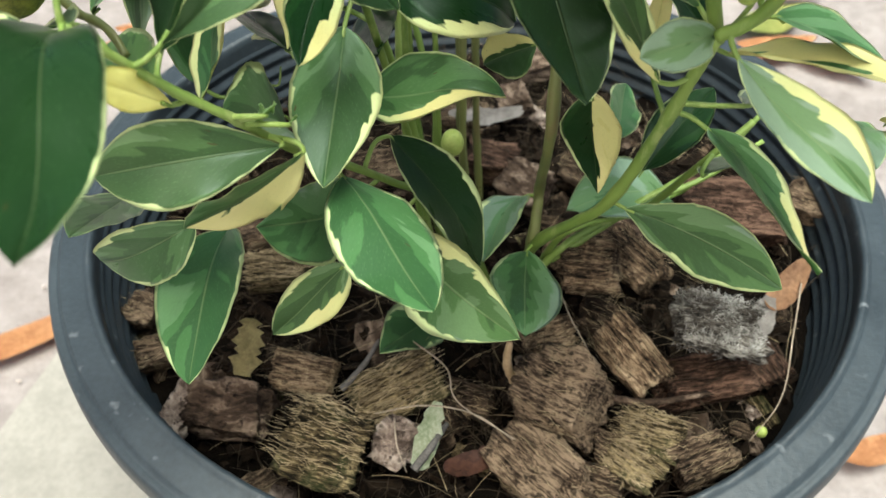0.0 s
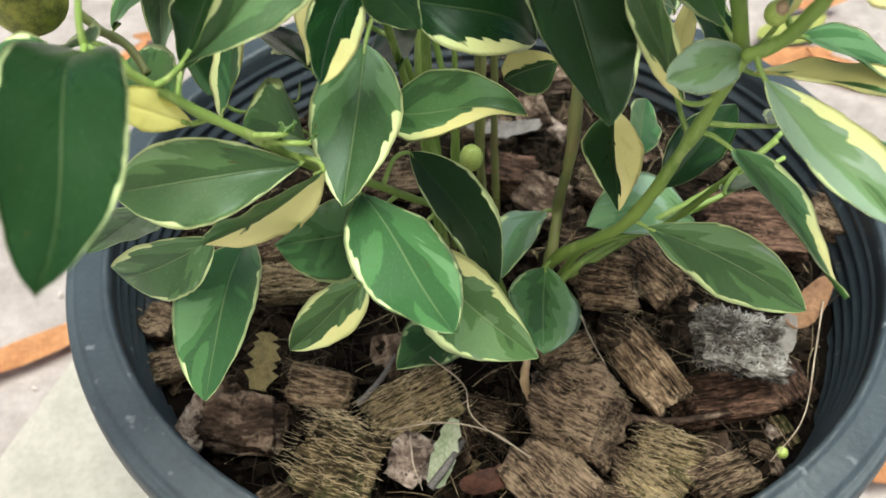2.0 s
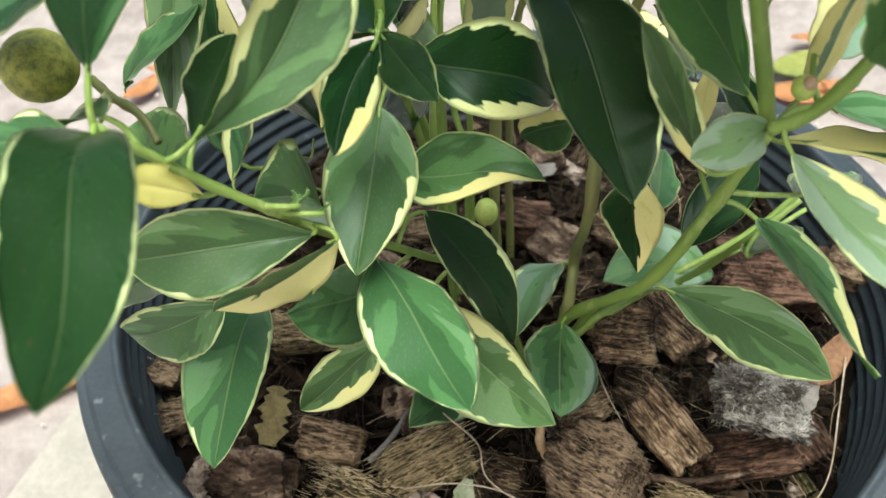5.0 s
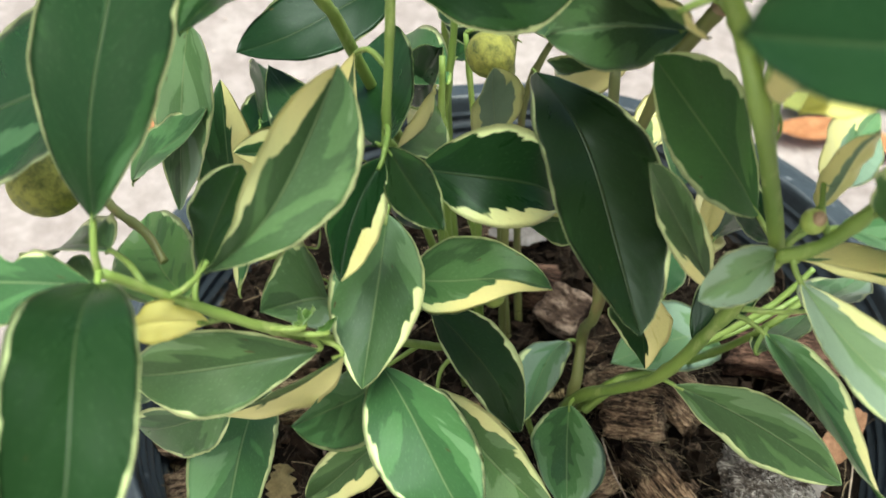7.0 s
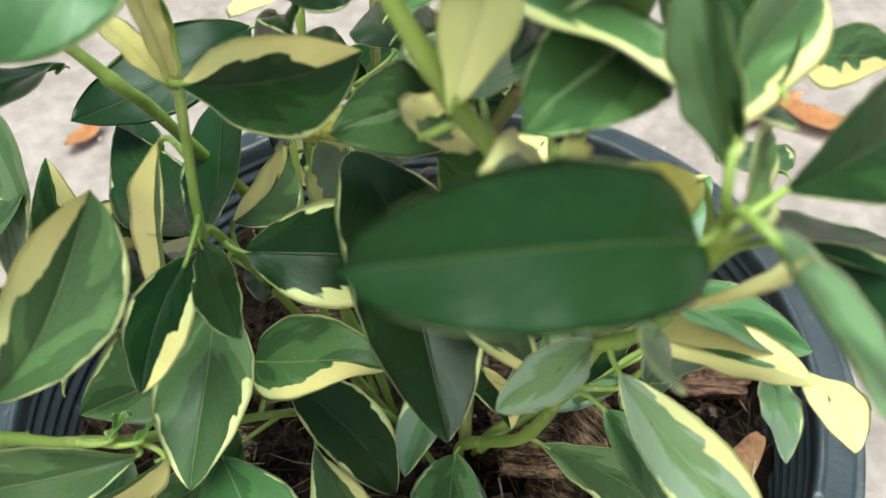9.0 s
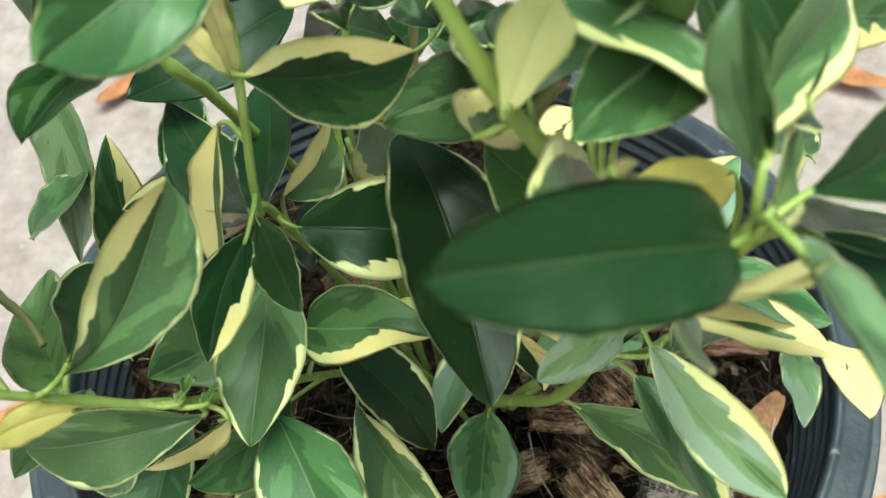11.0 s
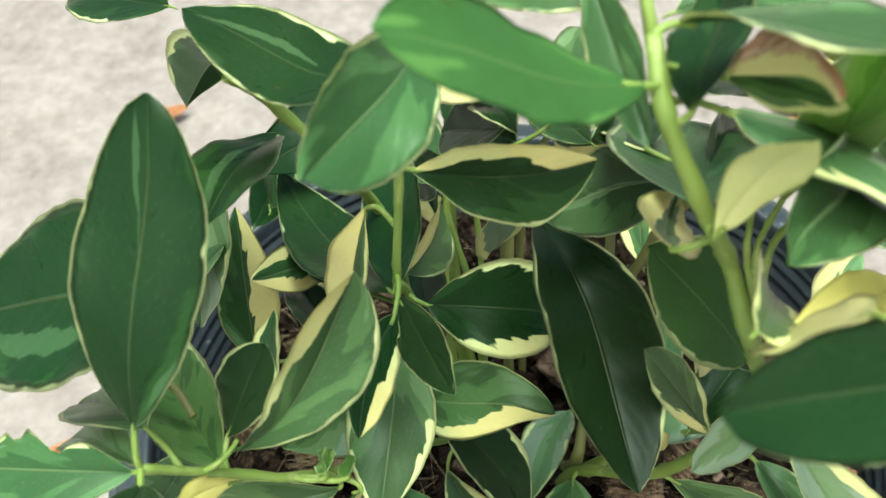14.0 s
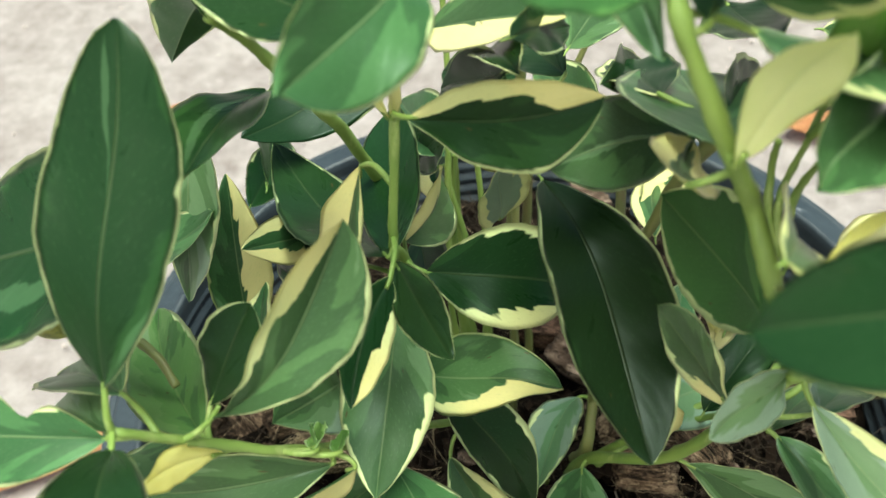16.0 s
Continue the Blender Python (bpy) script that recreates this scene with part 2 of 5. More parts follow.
def husk_material(name, low, mid, high, stretch, moss=0.0):
    """Coconut husk: long fibres along the piece's own x axis, dark pits between them, dust on the crests."""
    m, n, l, p = material(name)
    c = coords(n)
    mp = n.new("ShaderNodeMapping")
    mp.inputs["Scale"].default_value = stretch
    l.new(c, mp.inputs["Vector"])
    wave = noise_node(n, l, 55.0, 3, 0.6, c)
    bent = n.new("ShaderNodeVectorMath")
    bent.operation = "MULTIPLY_ADD"
    bent.inputs[1].default_value = (2.2, 2.2, 2.2)
    l.new(wave.outputs["Color"], bent.inputs[0])
    l.new(mp.outputs[0], bent.inputs[2])
    a = noise_node(n, l, 1.0, 4, 0.62, bent.outputs[0])
    a2 = noise_node(n, l, 2.6, 3, 0.6, bent.outputs[0])
    b = noise_node(n, l, 130.0, 5, 0.65, c)
    oi = n.new("ShaderNodeObjectInfo")
    t = math_node(n, l, "MULTIPLY_ADD", a.outputs["Fac"], 0.70, math_node(n, l, "MULTIPLY_ADD", a2.outputs["Fac"], 0.45, math_node(n, l, "MULTIPLY", b.outputs["Fac"], 0.30)))
    t = math_node(n, l, "ADD", t, math_node(n, l, "MULTIPLY_ADD", oi.outputs["Random"], 0.14, -0.27))
    big = noise_node(n, l, 60.0, 3, 0.6, c)
    t = math_node(n, l, "MULTIPLY_ADD", math_node(n, l, "SUBTRACT", big.outputs["Fac"], 0.5), 0.42, t)
    r = ramp(n, [(0.36, low), (0.50, mid), (0.68, high)])
    l.new(t, r.inputs[0])
    col = r.outputs[0]
    if moss:
        g = noise_node(n, l, 75.0, 5, 0.7, c)
        rm = ramp(n, [(0.5, (0, 0, 0)), (0.60, (1, 1, 1))])
        l.new(g.outputs["Fac"], rm.inputs[0])
        col = mix_node(n, l, math_node(n, l, "MULTIPLY", rm.outputs[0], moss), col, (0.022, 0.028, 0.009))
    pit = noise_node(n, l, 260.0, 2, 0.6, c)
    rp = ramp(n, [(0.60, (0, 0, 0)), (0.68, (1, 1, 1))])
    l.new(pit.outputs["Fac"], rp.inputs[0])
    col = mix_node(n, l, math_node(n, l, "MULTIPLY", rp.outputs[0], 0.75), col, low)
    l.new(col, p.inputs["Base Color"])
    p.inputs["Roughness"].default_value, p.inputs["Specular IOR Level"].default_value = 0.9, 0.12
    bump_node(n, l, math_node(n, l, "MULTIPLY_ADD", rp.outputs[0], -0.35, t), 1.0, 0.0030, p)
    return m


husk = husk_material("coconut_husk", (0.004, 0.003, 0.002), (0.050, 0.032, 0.021), (0.28, 0.200, 0.135), (110, 900, 900))
husk_tan = husk_material("tan_coconut_husk", (0.010, 0.007, 0.005), (0.13, 0.084, 0.052), (0.54, 0.395, 0.26), (100, 850, 850))
husk_red = husk_material("reddish_coconut_husk", (0.005, 0.003, 0.002), (0.040, 0.022, 0.015), (0.17, 0.100, 0.07), (100, 700, 700))
husk_straw = husk_material("straw_coloured_husk", (0.006, 0.004, 0.002), (0.082, 0.060, 0.030), (0.42, 0.325, 0.18), (80, 900, 900), moss=0.8)
husk_skin = husk_material("smooth_husk_skin", (0.016, 0.010, 0.007), (0.062, 0.041, 0.029), (0.21, 0.155, 0.118), (60, 160, 160))
husk_grey = husk_material("grey_weathered_husk", (0.012, 0.010, 0.008), (0.06, 0.05, 0.042), (0.26, 0.24, 0.215), (180, 500, 500))
flake_mat = husk_material("bark_flake", (0.06, 0.042, 0.034), (0.20, 0.152, 0.128), (0.40, 0.33, 0.285), (160, 160, 160))


def plain(name, low, high, scale, rough, bump=0.0, dist=0.001, spec=0.4, ends=(0.36, 0.64)):
    m, n, l, p = material(name)
    c = coords(n)
    a = noise_node(n, l, scale, 7, 0.65, c)
    b = noise_node(n, l, scale * 9, 5, 0.6, c)
    t = math_node(n, l, "MULTIPLY_ADD", b.outputs["Fac"], 0.4, math_node(n, l, "MULTIPLY", a.outputs["Fac"], 0.6))
    r = ramp(n, [(ends[0], low), (ends[1], high)])
    l.new(t, r.inputs[0])
    l.new(r.outputs[0], p.inputs["Base Color"])
    l.new(math_node(n, l, "MULTIPLY_ADD", a.outputs["Fac"], 0.25, rough - 0.12), p.inputs["Roughness"])
    p.inputs["Specular IOR Level"].default_value = spec
    if bump:
        bump_node(n, l, t, bump, dist, p)
    return m


# near-black mix: the shade in the gaps between chips is put into its colour
soil_mat = plain("gap_shade_potting_mix", (0.0015, 0.001, 0.0008), (0.007, 0.005, 0.0035), 90, 0.95, 1.0, 0.004, 0.05)
# husk crumbs coloured darker than the chips, to paint shade between them
crumb_mat = plain("shaded_husk_crumb", (0.002, 0.0015, 0.001), (0.022, 0.014, 0.009), 300, 0.95, 0.5, 0.001, 0.1)
fibre_mat = plain("coir_fibre", (0.11, 0.080, 0.046), (0.52, 0.41, 0.26), 60, 0.8, 0, 0.001, 0.2)
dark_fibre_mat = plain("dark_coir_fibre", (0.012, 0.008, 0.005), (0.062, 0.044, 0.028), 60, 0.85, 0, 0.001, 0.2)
lichen_mat = plain("grey_white_lichen_fibre", (0.045, 0.034, 0.026), (0.50, 0.48, 0.45), 70, 0.9, 0, 0.001, 0.2, (0.44, 0.60))
dry_leaf_mat = plain("dry_orange_leaf", (0.36, 0.15, 0.06), (0.62, 0.33, 0.16), 40, 0.7, 0.5, 0.002)
red_leaf_mat = plain("dark_red_dead_leaf", (0.035, 0.014, 0.010), (0.15, 0.065, 0.042), 60, 0.6, 0.4, 0.001)
fruit_mat = plain("unripe_fruit_skin", (0.050, 0.085, 0.022), (0.44, 0.43, 0.095), 420, 0.5, 0.8, 0.0012, 0.35, (0.36, 0.58))
fruitlet_mat = plain("green_fruitlet_skin", (0.22, 0.30, 0.06), (0.40, 0.46, 0.13), 120, 0.4)
bud_mat = plain("brown_bud", (0.20, 0.13, 0.07), (0.42, 0.30, 0.20), 500, 0.7)


def pot_material():
    m, n, l, p = material("black_blue_pot_plastic")
    c = coords(n)
    a = noise_node(n, l, 26, 6, 0.7, c)
    b = noise_node(n, l, 420, 4, 0.6, c)
    s = noise_node(n, l, 130, 2, 0.5, c)
    r = ramp(n, [(0.3, (0.012, 0.017, 0.021)), (0.7, (0.038, 0.050, 0.060))])
    l.new(math_node(n, l, "MULTIPLY_ADD", b.outputs["Fac"], 0.35, math_node(n, l, "MULTIPLY", a.outputs["Fac"], 0.65)), r.inputs[0])
    # pale scuffs and dust
    rs = ramp(n, [(0.68, (0, 0, 0)), (0.78, (1, 1, 1))])
    l.new(s.outputs["Fac"], rs.inputs[0])
    l.new(mix_node(n, l, math_node(n, l, "MULTIPLY", rs.outputs[0], 0.35), r.outputs[0], (0.30, 0.32, 0.34)), p.inputs["Base Color"])
    l.new(math_node(n, l, "MULTIPLY_ADD", a.outputs["Fac"], 0.3, 0.32), p.inputs["Roughness"])
    p.inputs["Specular IOR Level"].default_value = 0.5
    bump_node(n, l, math_node(n, l, "ADD", b.outputs["Fac"], math_node(n, l, "MULTIPLY", s.outputs["Fac"], 0.6)), 0.30, 0.0008, p)
    return m


pot_mat = pot_material()


def ground_material():
    m, n, l, p = material("pale_sandy_concrete")
    c = coords(n)
    a = noise_node(n, l, 14, 6, 0.7, c)
    b = noise_node(n, l, 65, 6, 0.7, c)
    d = noise_node(n, l, 320, 3, 0.6, c)
    t = math_node(n, l, "MULTIPLY_ADD", b.outputs["Fac"], 0.5, math_node(n, l, "MULTIPLY", a.outputs["Fac"], 0.5))
    r = ramp(n, [(0.36, (0.146, 0.119, 0.112)), (0.47, (0.200, 0.171, 0.164)), (0.60, (0.262, 0.231, 0.223))])
    l.new(t, r.inputs[0])
    rs = ramp(n, [(0.62, (0, 0, 0)), (0.72, (1, 1, 1))])
    l.new(d.outputs["Fac"], rs.inputs[0])
    l.new(mix_node(n, l, math_node(n, l, "MULTIPLY", rs.outputs[0], 0.5), r.outputs[0], (0.25, 0.20, 0.18)), p.inputs["Base Color"])
    p.inputs["Roughness"].default_value = 0.9
    bump_node(n, l, math_node(n, l, "ADD", t, math_node(n, l, "MULTIPLY", d.outputs["Fac"], 0.4)), 0.6, 0.004, p)
    return m


ground_mat = ground_material()
slab_mat = plain("beige_paving_slab", (0.205, 0.190, 0.170), (0.285, 0.266, 0.240), 30, 0.85, 0.4, 0.002, 0.25)


# ---- mesh helpers ----
def link(name, bm, mat, parent=None, label="", smooth=True):
    me = bpy.data.meshes.new(name)
    bm.normal_update()
    bm.to_mesh(me)
    bm.free()
    for mm in (mat if isinstance(mat, (list, tuple)) else (mat,)):
        me.materials.append(mm)
    if smooth:
        me.polygons.foreach_set("use_smooth", [True] * len(me.polygons))
    ob = new(name, me)
    if parent is not None:
        ob.parent = parent
    if label:
        ob["label"] = label
    return ob


def part(name, bm, mat, parent, label=""):
    return link(name, bm, mat, parent, label)


def spline(points, per=8):
    """Catmull-Rom through the points."""
    p = [Vector(q) for q in points]
    p = [p[0] * 2 - p[1]] + p + [p[-1] * 2 - p[-2]]
    out = []
    for a, b, c, d in zip(p, p[1:], p[2:], p[3:]):
        for i in range(per):
            t = i / per
            out.append(0.5 * (2 * b + (c - a) * t + (2 * a - 5 * b + 4 * c - d) * t * t + (3 * b - a - 3 * c + d) * t ** 3))
    return out + [p[-2]]


def tube(bm, path, r0, r1, sides=9, rough=0.0, nodes=()):
    """A round, slightly knobbly stem along a path."""
    rings, n = [], len(path)
    side = Vector((1, 0, 0))
    for i, q in enumerate(path):
        d = (path[min(i + 1, n - 1)] - path[max(i - 1, 0)]).normalized()
        side = (side - d * side.dot(d))
        side = side.normalized() if side.length > 1e-6 else d.orthogonal().normalized()
        up = d.cross(side)
        r = r0 + (r1 - r0) * i / (n - 1)
        for k in nodes:
            r *= 1 + 0.2 * math.exp(-((i / (n - 1) - k) / 0.035) ** 2)
        ring = []
        for j in range(sides):
            a = 2 * math.pi * j / sides
            rr = r * (1 + rough * noise.noise(q * 300 + Vector((j, 0, 0))))
            ring.append(bm.verts.new(q + (side * math.cos(a) + up * math.sin(a)) * rr))
        rings.append(ring)
    for a, b in zip(rings, rings[1:]):
        for j in range(sides):
            bm.faces.new((a[j], a[(j + 1) % sides], b[(j + 1) % sides], b[j]))
    bm.faces.new(rings[0][::-1])
    bm.faces.new(rings[-1])


def empty(name, place, label, category, group=""):
    e = new(name)
    e.location = place
    e.empty_display_size = 0.02
    return tagged(e, label, category, group)


# ---- ground ----
bm = bmesh.new()
xs = [-60, -12, -3] + [-1.2 + 0.04 * i for i in range(61)] + [3, 12, 60]
grid = [[bm.verts.new((x, y, 0.003 * noise.fractal(Vector((x, y, 0)) * 9, 1.0, 2.0, 4) - 0.004)) for x in xs] for y in xs]
for ra, rb in zip(grid, grid[1:]):
    for i in range(len(xs) - 1):
        bm.faces.new((ra[i], ra[i + 1], rb[i + 1], rb[i]))
tagged(link("ground", bm, ground_mat), "pale pinkish sandy concrete ground, speckled with grit", "ground", kind="structure")

# a paving slab whose corner shows beside the pot
E0, E1 = Vector((-0.2733, 0.0824, 0)), Vector((-0.2917, 0.0190, 0))
along = (E1 - E0).normalized()
across = Vector((-along.y, along.x, 0))
if across.dot(Vector((0, -1, 0))) < 0:
    across = -across
bm = bmesh.new()
o = E0 - along * 0.14
pts = [o, o + along * 0.9, o + along * 0.9 + across * 0.26, o + across * 0.26]
low = [bm.verts.new((p.x, p.y, -0.02)) for p in pts]
top = [bm.verts.new((p.x, p.y, 0.010)) for p in pts]
bm.faces.new(top)
for i in range(4):
    bm.faces.new((low[i], low[(i + 1) % 4], top[(i + 1) % 4], top[i]))
bmesh.ops.recalc_face_normals(bm, faces=bm.faces)
bmesh.ops.bevel(bm, geom=[e for e in bm.edges], offset=0.004, segments=2, affect="EDGES")
tagged(link("paving_slab", bm, slab_mat, smooth=False), "beige concrete paving slab under and beside the pot", "paving", kind="structure")


# ---- dry leaves and grit on the ground ----
def dry_leaf(x, y, length, width, turn, curl, mat, label):
    bm = bmesh.new()
    rows = []
    for i in range(13):
        s = i / 12
        w = width / 2 * math.sin(math.pi * s ** 0.9) ** 0.8 + 0.0004
        rows.append([bm.verts.new((length * (s - 0.5), u * w, 0.004 + curl * (2 * s - 1) ** 2 + 0.5 * curl * u * u + 0.0015 * noise.noise(Vector((s * 6, u * 3, x * 50))))) for u in (-1, -0.5, 0, 0.5, 1)])
    for a, b in zip(rows, rows[1:]):
        for j in range(4):
            bm.faces.new((a[j], a[j + 1], b[j + 1], b[j]))
    ret = bmesh.ops.solidify(bm, geom=list(bm.faces), thickness=0.0006)
    ob = link("dry_leaf", bm, mat)
    ob.matrix_world = pose(x, y, 0.002, 0, 0, turn)
    return tagged(ob, label, "leaf", "fallen leaves on the ground")


dry_leaf(-0.3024, 0.0859, 0.15, 0.022, 32, 0.004, dry_leaf_mat, "curled orange-brown fallen leaf on the ground")
dry_leaf(0.2890, 0.4292, 0.085, 0.034, 12, 0.006, dry_leaf_mat, "brown fallen leaf on the pale ground")
dry_leaf(0.3318, 0.5235, 0.075, 0.018, 8, 0.004, dry_leaf_mat, "small orange dry leaf on the ground")
dry_leaf(0.3393, 0.4088, 0.09, 0.026, -35, 0.008, dry_leaf_mat, "curled reddish-brown fallen leaf on the ground")
dry_leaf(-0.3343, 0.4269, 0.05, 0.020, 60, 0.004, dry_leaf_mat, "small tan dry leaf on the ground")
fallen_green_mat = plain("yellow_green_fallen_leaf", (0.22, 0.27, 0.07), (0.42, 0.42, 0.13), 25, 0.6, 0.4, 0.001)
dry_leaf(0.3000, 0.4750, 0.085, 0.040, 28, 0.006, fallen_green_mat, "yellow-green fallen leaf on the pale ground")
dry_leaf(0.2504, 0.0075, 0.05, 0.018, 20, 0.003, dry_leaf_mat, "small orange leaf fragment on the ground")
dry_leaf(-0.3245, 0.4616, 0.03, 0.016, 20, 0.003, dry_leaf_mat, "small yellowed leaf fragment on the ground")

bm = bmesh.new()
rnd = random.Random(5)
for i in range(350):
    x, y = rnd.uniform(-0.75, 0.75), rnd.uniform(-0.35, 1.1)
    if x * x + y * y < 0.16 ** 2:
        continue
    r = rnd.uniform(0.0008, 0.0028)
    geo = bmesh.ops.create_icosphere(bm, subdivisions=1, radius=r, matrix=Matrix.Translation((x, y, r * 0.3)) @ Euler((rnd.random() * 3, rnd.random() * 3, rnd.random() * 3)).to_matrix().to_4x4() @ Matrix.Diagonal((1, rnd.uniform(0.5, 1), 0.6, 1)))
tagged(link("grit", bm, plain("brown_grit", (0.27, 0.22, 0.20), (0.55, 0.48, 0.44), 40, 0.9), smooth=False), "scattered brown and pale grit on the ground", "grit", kind="stuff")


# ---- the pot ----
def lathe(bm, profile, steps=160):
    rings = []
    for r, z in profile:
        rings.append([bm.verts.new((r * math.cos(2 * math.pi * i / steps), r * math.sin(2 * math.pi * i / steps), z)) for i in range(steps)])
    for a, b in zip(rings, rings[1:]):
        for i in range(steps):
            bm.faces.new((a[i], a[(i + 1) % steps], b[(i + 1) % steps], b[i]))
    return rings


pot = empty("plant_pot", (0, 0, 0), "round black-blue plastic nursery pot with a wide dusty rim", "plant pot")
bm = bmesh.new()
inner = [(0.1535, HR - 0.0045)]
for k in range(10):                       # ribs round the inside of the wall
    z = HR - 0.010 - 0.0072 * k
    r = 0.1525 - 0.0011 * k
    inner += [(r + 0.0004, z + 0.0018), (r - 0.0014, z), (r - 0.0014, z - 0.0016), (r + 0.0004, z - 0.0034)]
inner += [(0.128, 0.03), (0.121, 0.012), (0.0, 0.012)]
outer = [(0.0, 0.010), (0.118, 0.0102), (0.1235, 0.013), (0.126, 0.03), (0.1555, HR - 0.03), (0.1555, HR - 0.012)]
lathe(bm, inner[:-1] + [(0.001, 0.013)])
lathe(bm, [(0.001, 0.0105)] + outer[1:])
bmesh.ops.recalc_face_normals(bm, faces=bm.faces)
part("body", bm, pot_mat, pot)
bm = bmesh.new()
rim = [(0.1520, HR - 0.012), (0.1521, HR - 0.0040), (0.1524, HR - 0.0008), (0.1533, HR + 0.0006), (0.1546, HR + 0.0006), (0.1554, HR - 0.0004), (0.1566, HR - 0.0010),
       (0.1640, HR - 0.0012), (0.1652, HR - 0.0020), (0.1660, HR - 0.0034), (0.1670, HR - 0.0036), (0.1684, HR - 0.0030), (0.1694, HR - 0.0038), (0.1700, HR - 0.0062),
       (0.1703, HR - 0.012), (0.1690, HR - 0.021), (0.1675, HR - 0.0225), (0.1660, HR - 0.021), (0.1668, HR - 0.012), (0.1655, HR - 0.006), (0.156, HR - 0.004)]
lathe(bm, rim, 320)
for v in bm.verts:                        # nicks along the inner lip
    if 0.152 < math.hypot(v.co.x, v.co.y) < 0.1549 and v.co.z > HR - 0.001:
        v.co.z += 0.0007 * noise.noise(v.co * 210) + 0.0004 * noise.noise(v.co * 600)
bmesh.ops.recalc_face_normals(bm, faces=bm.faces)
part("rim", bm, pot_mat, pot, "wide flat scuffed rim")


# ---- potting mix ----
SOIL = HR - 0.046
bm = bmesh.new()
rings = []
for i in range(46):
    r = 0.1475 * i / 45
    ring = []
    for j in range(120):
        a = 2 * math.pi * j / 120
        q = Vector((r * math.cos(a), r * math.sin(a), 0))
        z = SOIL + 0.010 * noise.fractal(q * 38, 1.0, 2.0, 4) + 0.004 * noise.noise(q * 170) + 0.006 * (1 - (r / 0.15) ** 2)
        ring.append(bm.verts.new((q.x, q.y, z)))
    rings.append(ring)
for a, b in zip(rings, rings[1:]):
    for j in range(120):
        bm.faces.new((a[j], a[(j + 1) % 120], b[(j + 1) % 120], b[j]))
bmesh.ops.remove_doubles(bm, verts=bm.verts, dist=1e-6)
bmesh.ops.recalc_face_normals(bm, faces=bm.faces)
tagged(link("potting_mix", bm, soil_mat), "crumbly potting mix of bark and coir filling the pot, gap shade painted in near-black", "soil", kind="stuff")


def chunk(bm, w, h, d, seed, wobble=0.16, cuts=3):
    """A torn block with uneven faces, fibres along x."""
    bmesh.ops.create_cube(bm, size=1.0)
    bmesh.ops.subdivide_edges(bm, edges=list(bm.edges), cuts=cuts, use_grid_fill=True)
    r = random.Random(seed)
    k = Vector((r.uniform(-9, 9), r.uniform(-9, 9), r.uniform(-9, 9)))
    sx, sy = r.uniform(-0.25, 0.25), r.uniform(-0.25, 0.25)
    for v in bm.verts:
        c = v.co.copy()
        n1, n2 = noise.noise_vector(c * 1.7 + k), noise.noise_vector(c * 5.0 + k * 2)
        ridge = 0.6 * noise.noise(Vector((c.x * 1.5, c.y * 9, c.z * 9)) + k) + 0.6 * noise.noise(Vector((c.x * 2.5, c.y * 23, c.z * 23)) + k)
        c += n1 * wobble * 1.4 + n2 * wobble * 0.5 + v.co * (0.20 * ridge)
        round_ = 1 - 0.03 * (abs(v.co.x * v.co.y) + abs(v.co.y * v.co.z) + abs(v.co.x * v.co.z)) * 2
        c *= round_
        v.co = Vector((c.x * w + sx * c.z * w, c.y * h + sy * c.z * h, c.z * d))
    bmesh.ops.recalc_face_normals(bm, faces=bm.faces)


def strand(bm, a, b, sag, r, seg=5):
    a, b, s = Vector(a), Vector(b), Vector(sag)
    path = [a.lerp(b, i / seg) + s * (4 * (i / seg) * (1 - i / seg)) for i in range(seg + 1)]
    d = (b - a).normalized()
    u = d.orthogonal().normalized()
    w = d.cross(u)
    rings = [[bm.verts.new(q + (u * math.cos(t) + w * math.sin(t)) * r * (1 - 0.5 * i / seg)) for t in (0, 2.094, 4.189)] for i, q in enumerate(path)]
    for ra, rb in zip(rings, rings[1:]):
        for j in range(3):
            bm.faces.new((ra[j], ra[(j + 1) % 3], rb[(j + 1) % 3], rb[j]))


COUNT = [0]


def husk_piece(name, mat, fmat, x, y, z, w, h, thick, turn, tilt, tilt2, hairs, label, category, cuts=11, hair_r=0.00009, stand=0.0, wobble=0.11):
    COUNT[0] += 1
    seed = COUNT[0]
    bm = bmesh.new()
    chunk(bm, w, h, thick, seed, wobble, cuts)
    ob = link(name, bm, mat)
    ob.matrix_world = pose(x, y, z - thick * 0.36, tilt, tilt2, turn)
    tagged(ob, label, category, "coconut husk pieces in the pot")
    r = random.Random(seed * 7)
    bm = bmesh.new()
    for i in range(hairs):
        u, v = r.uniform(-0.52, 0.45), r.uniform(-0.5, 0.5)
        ln = r.uniform(0.15, 0.6)
        zt = thick * r.uniform(0.42, 0.60)
        a = Vector((u * w, v * h, zt))
        if stand and noise.noise(a * 190 + Vector((seed, 0, 0))) < -0.05:
            continue
        if r.random() < 0.3:              # fibres that stand out from the side
            v = r.choice((-0.53, 0.53))
            a = Vector((u * w, v * h, r.uniform(-0.4, 0.5) * thick))
        ln = ln * (0.55 if not stand else 0.12) * r.choice((-1, 1))
        b = a + Vector((ln * w, r.gauss(0, 0.045) * h, r.uniform(-0.10, 0.10) * thick)) + Vector((r.uniform(-1, 1), r.uniform(-1, 1), r.uniform(0.1, 1.2))) * stand
        if stand:
            b = a.lerp(b, 0.8)
        strand(bm, a, b, (0, r.uniform(-1, 1) * 0.0007, r.uniform(-0.2, 1) * 0.0009), hair_r * r.uniform(0.6, 1.5))
    if hairs:
        part("fibre_tuft", bm, fmat, ob)
    return ob


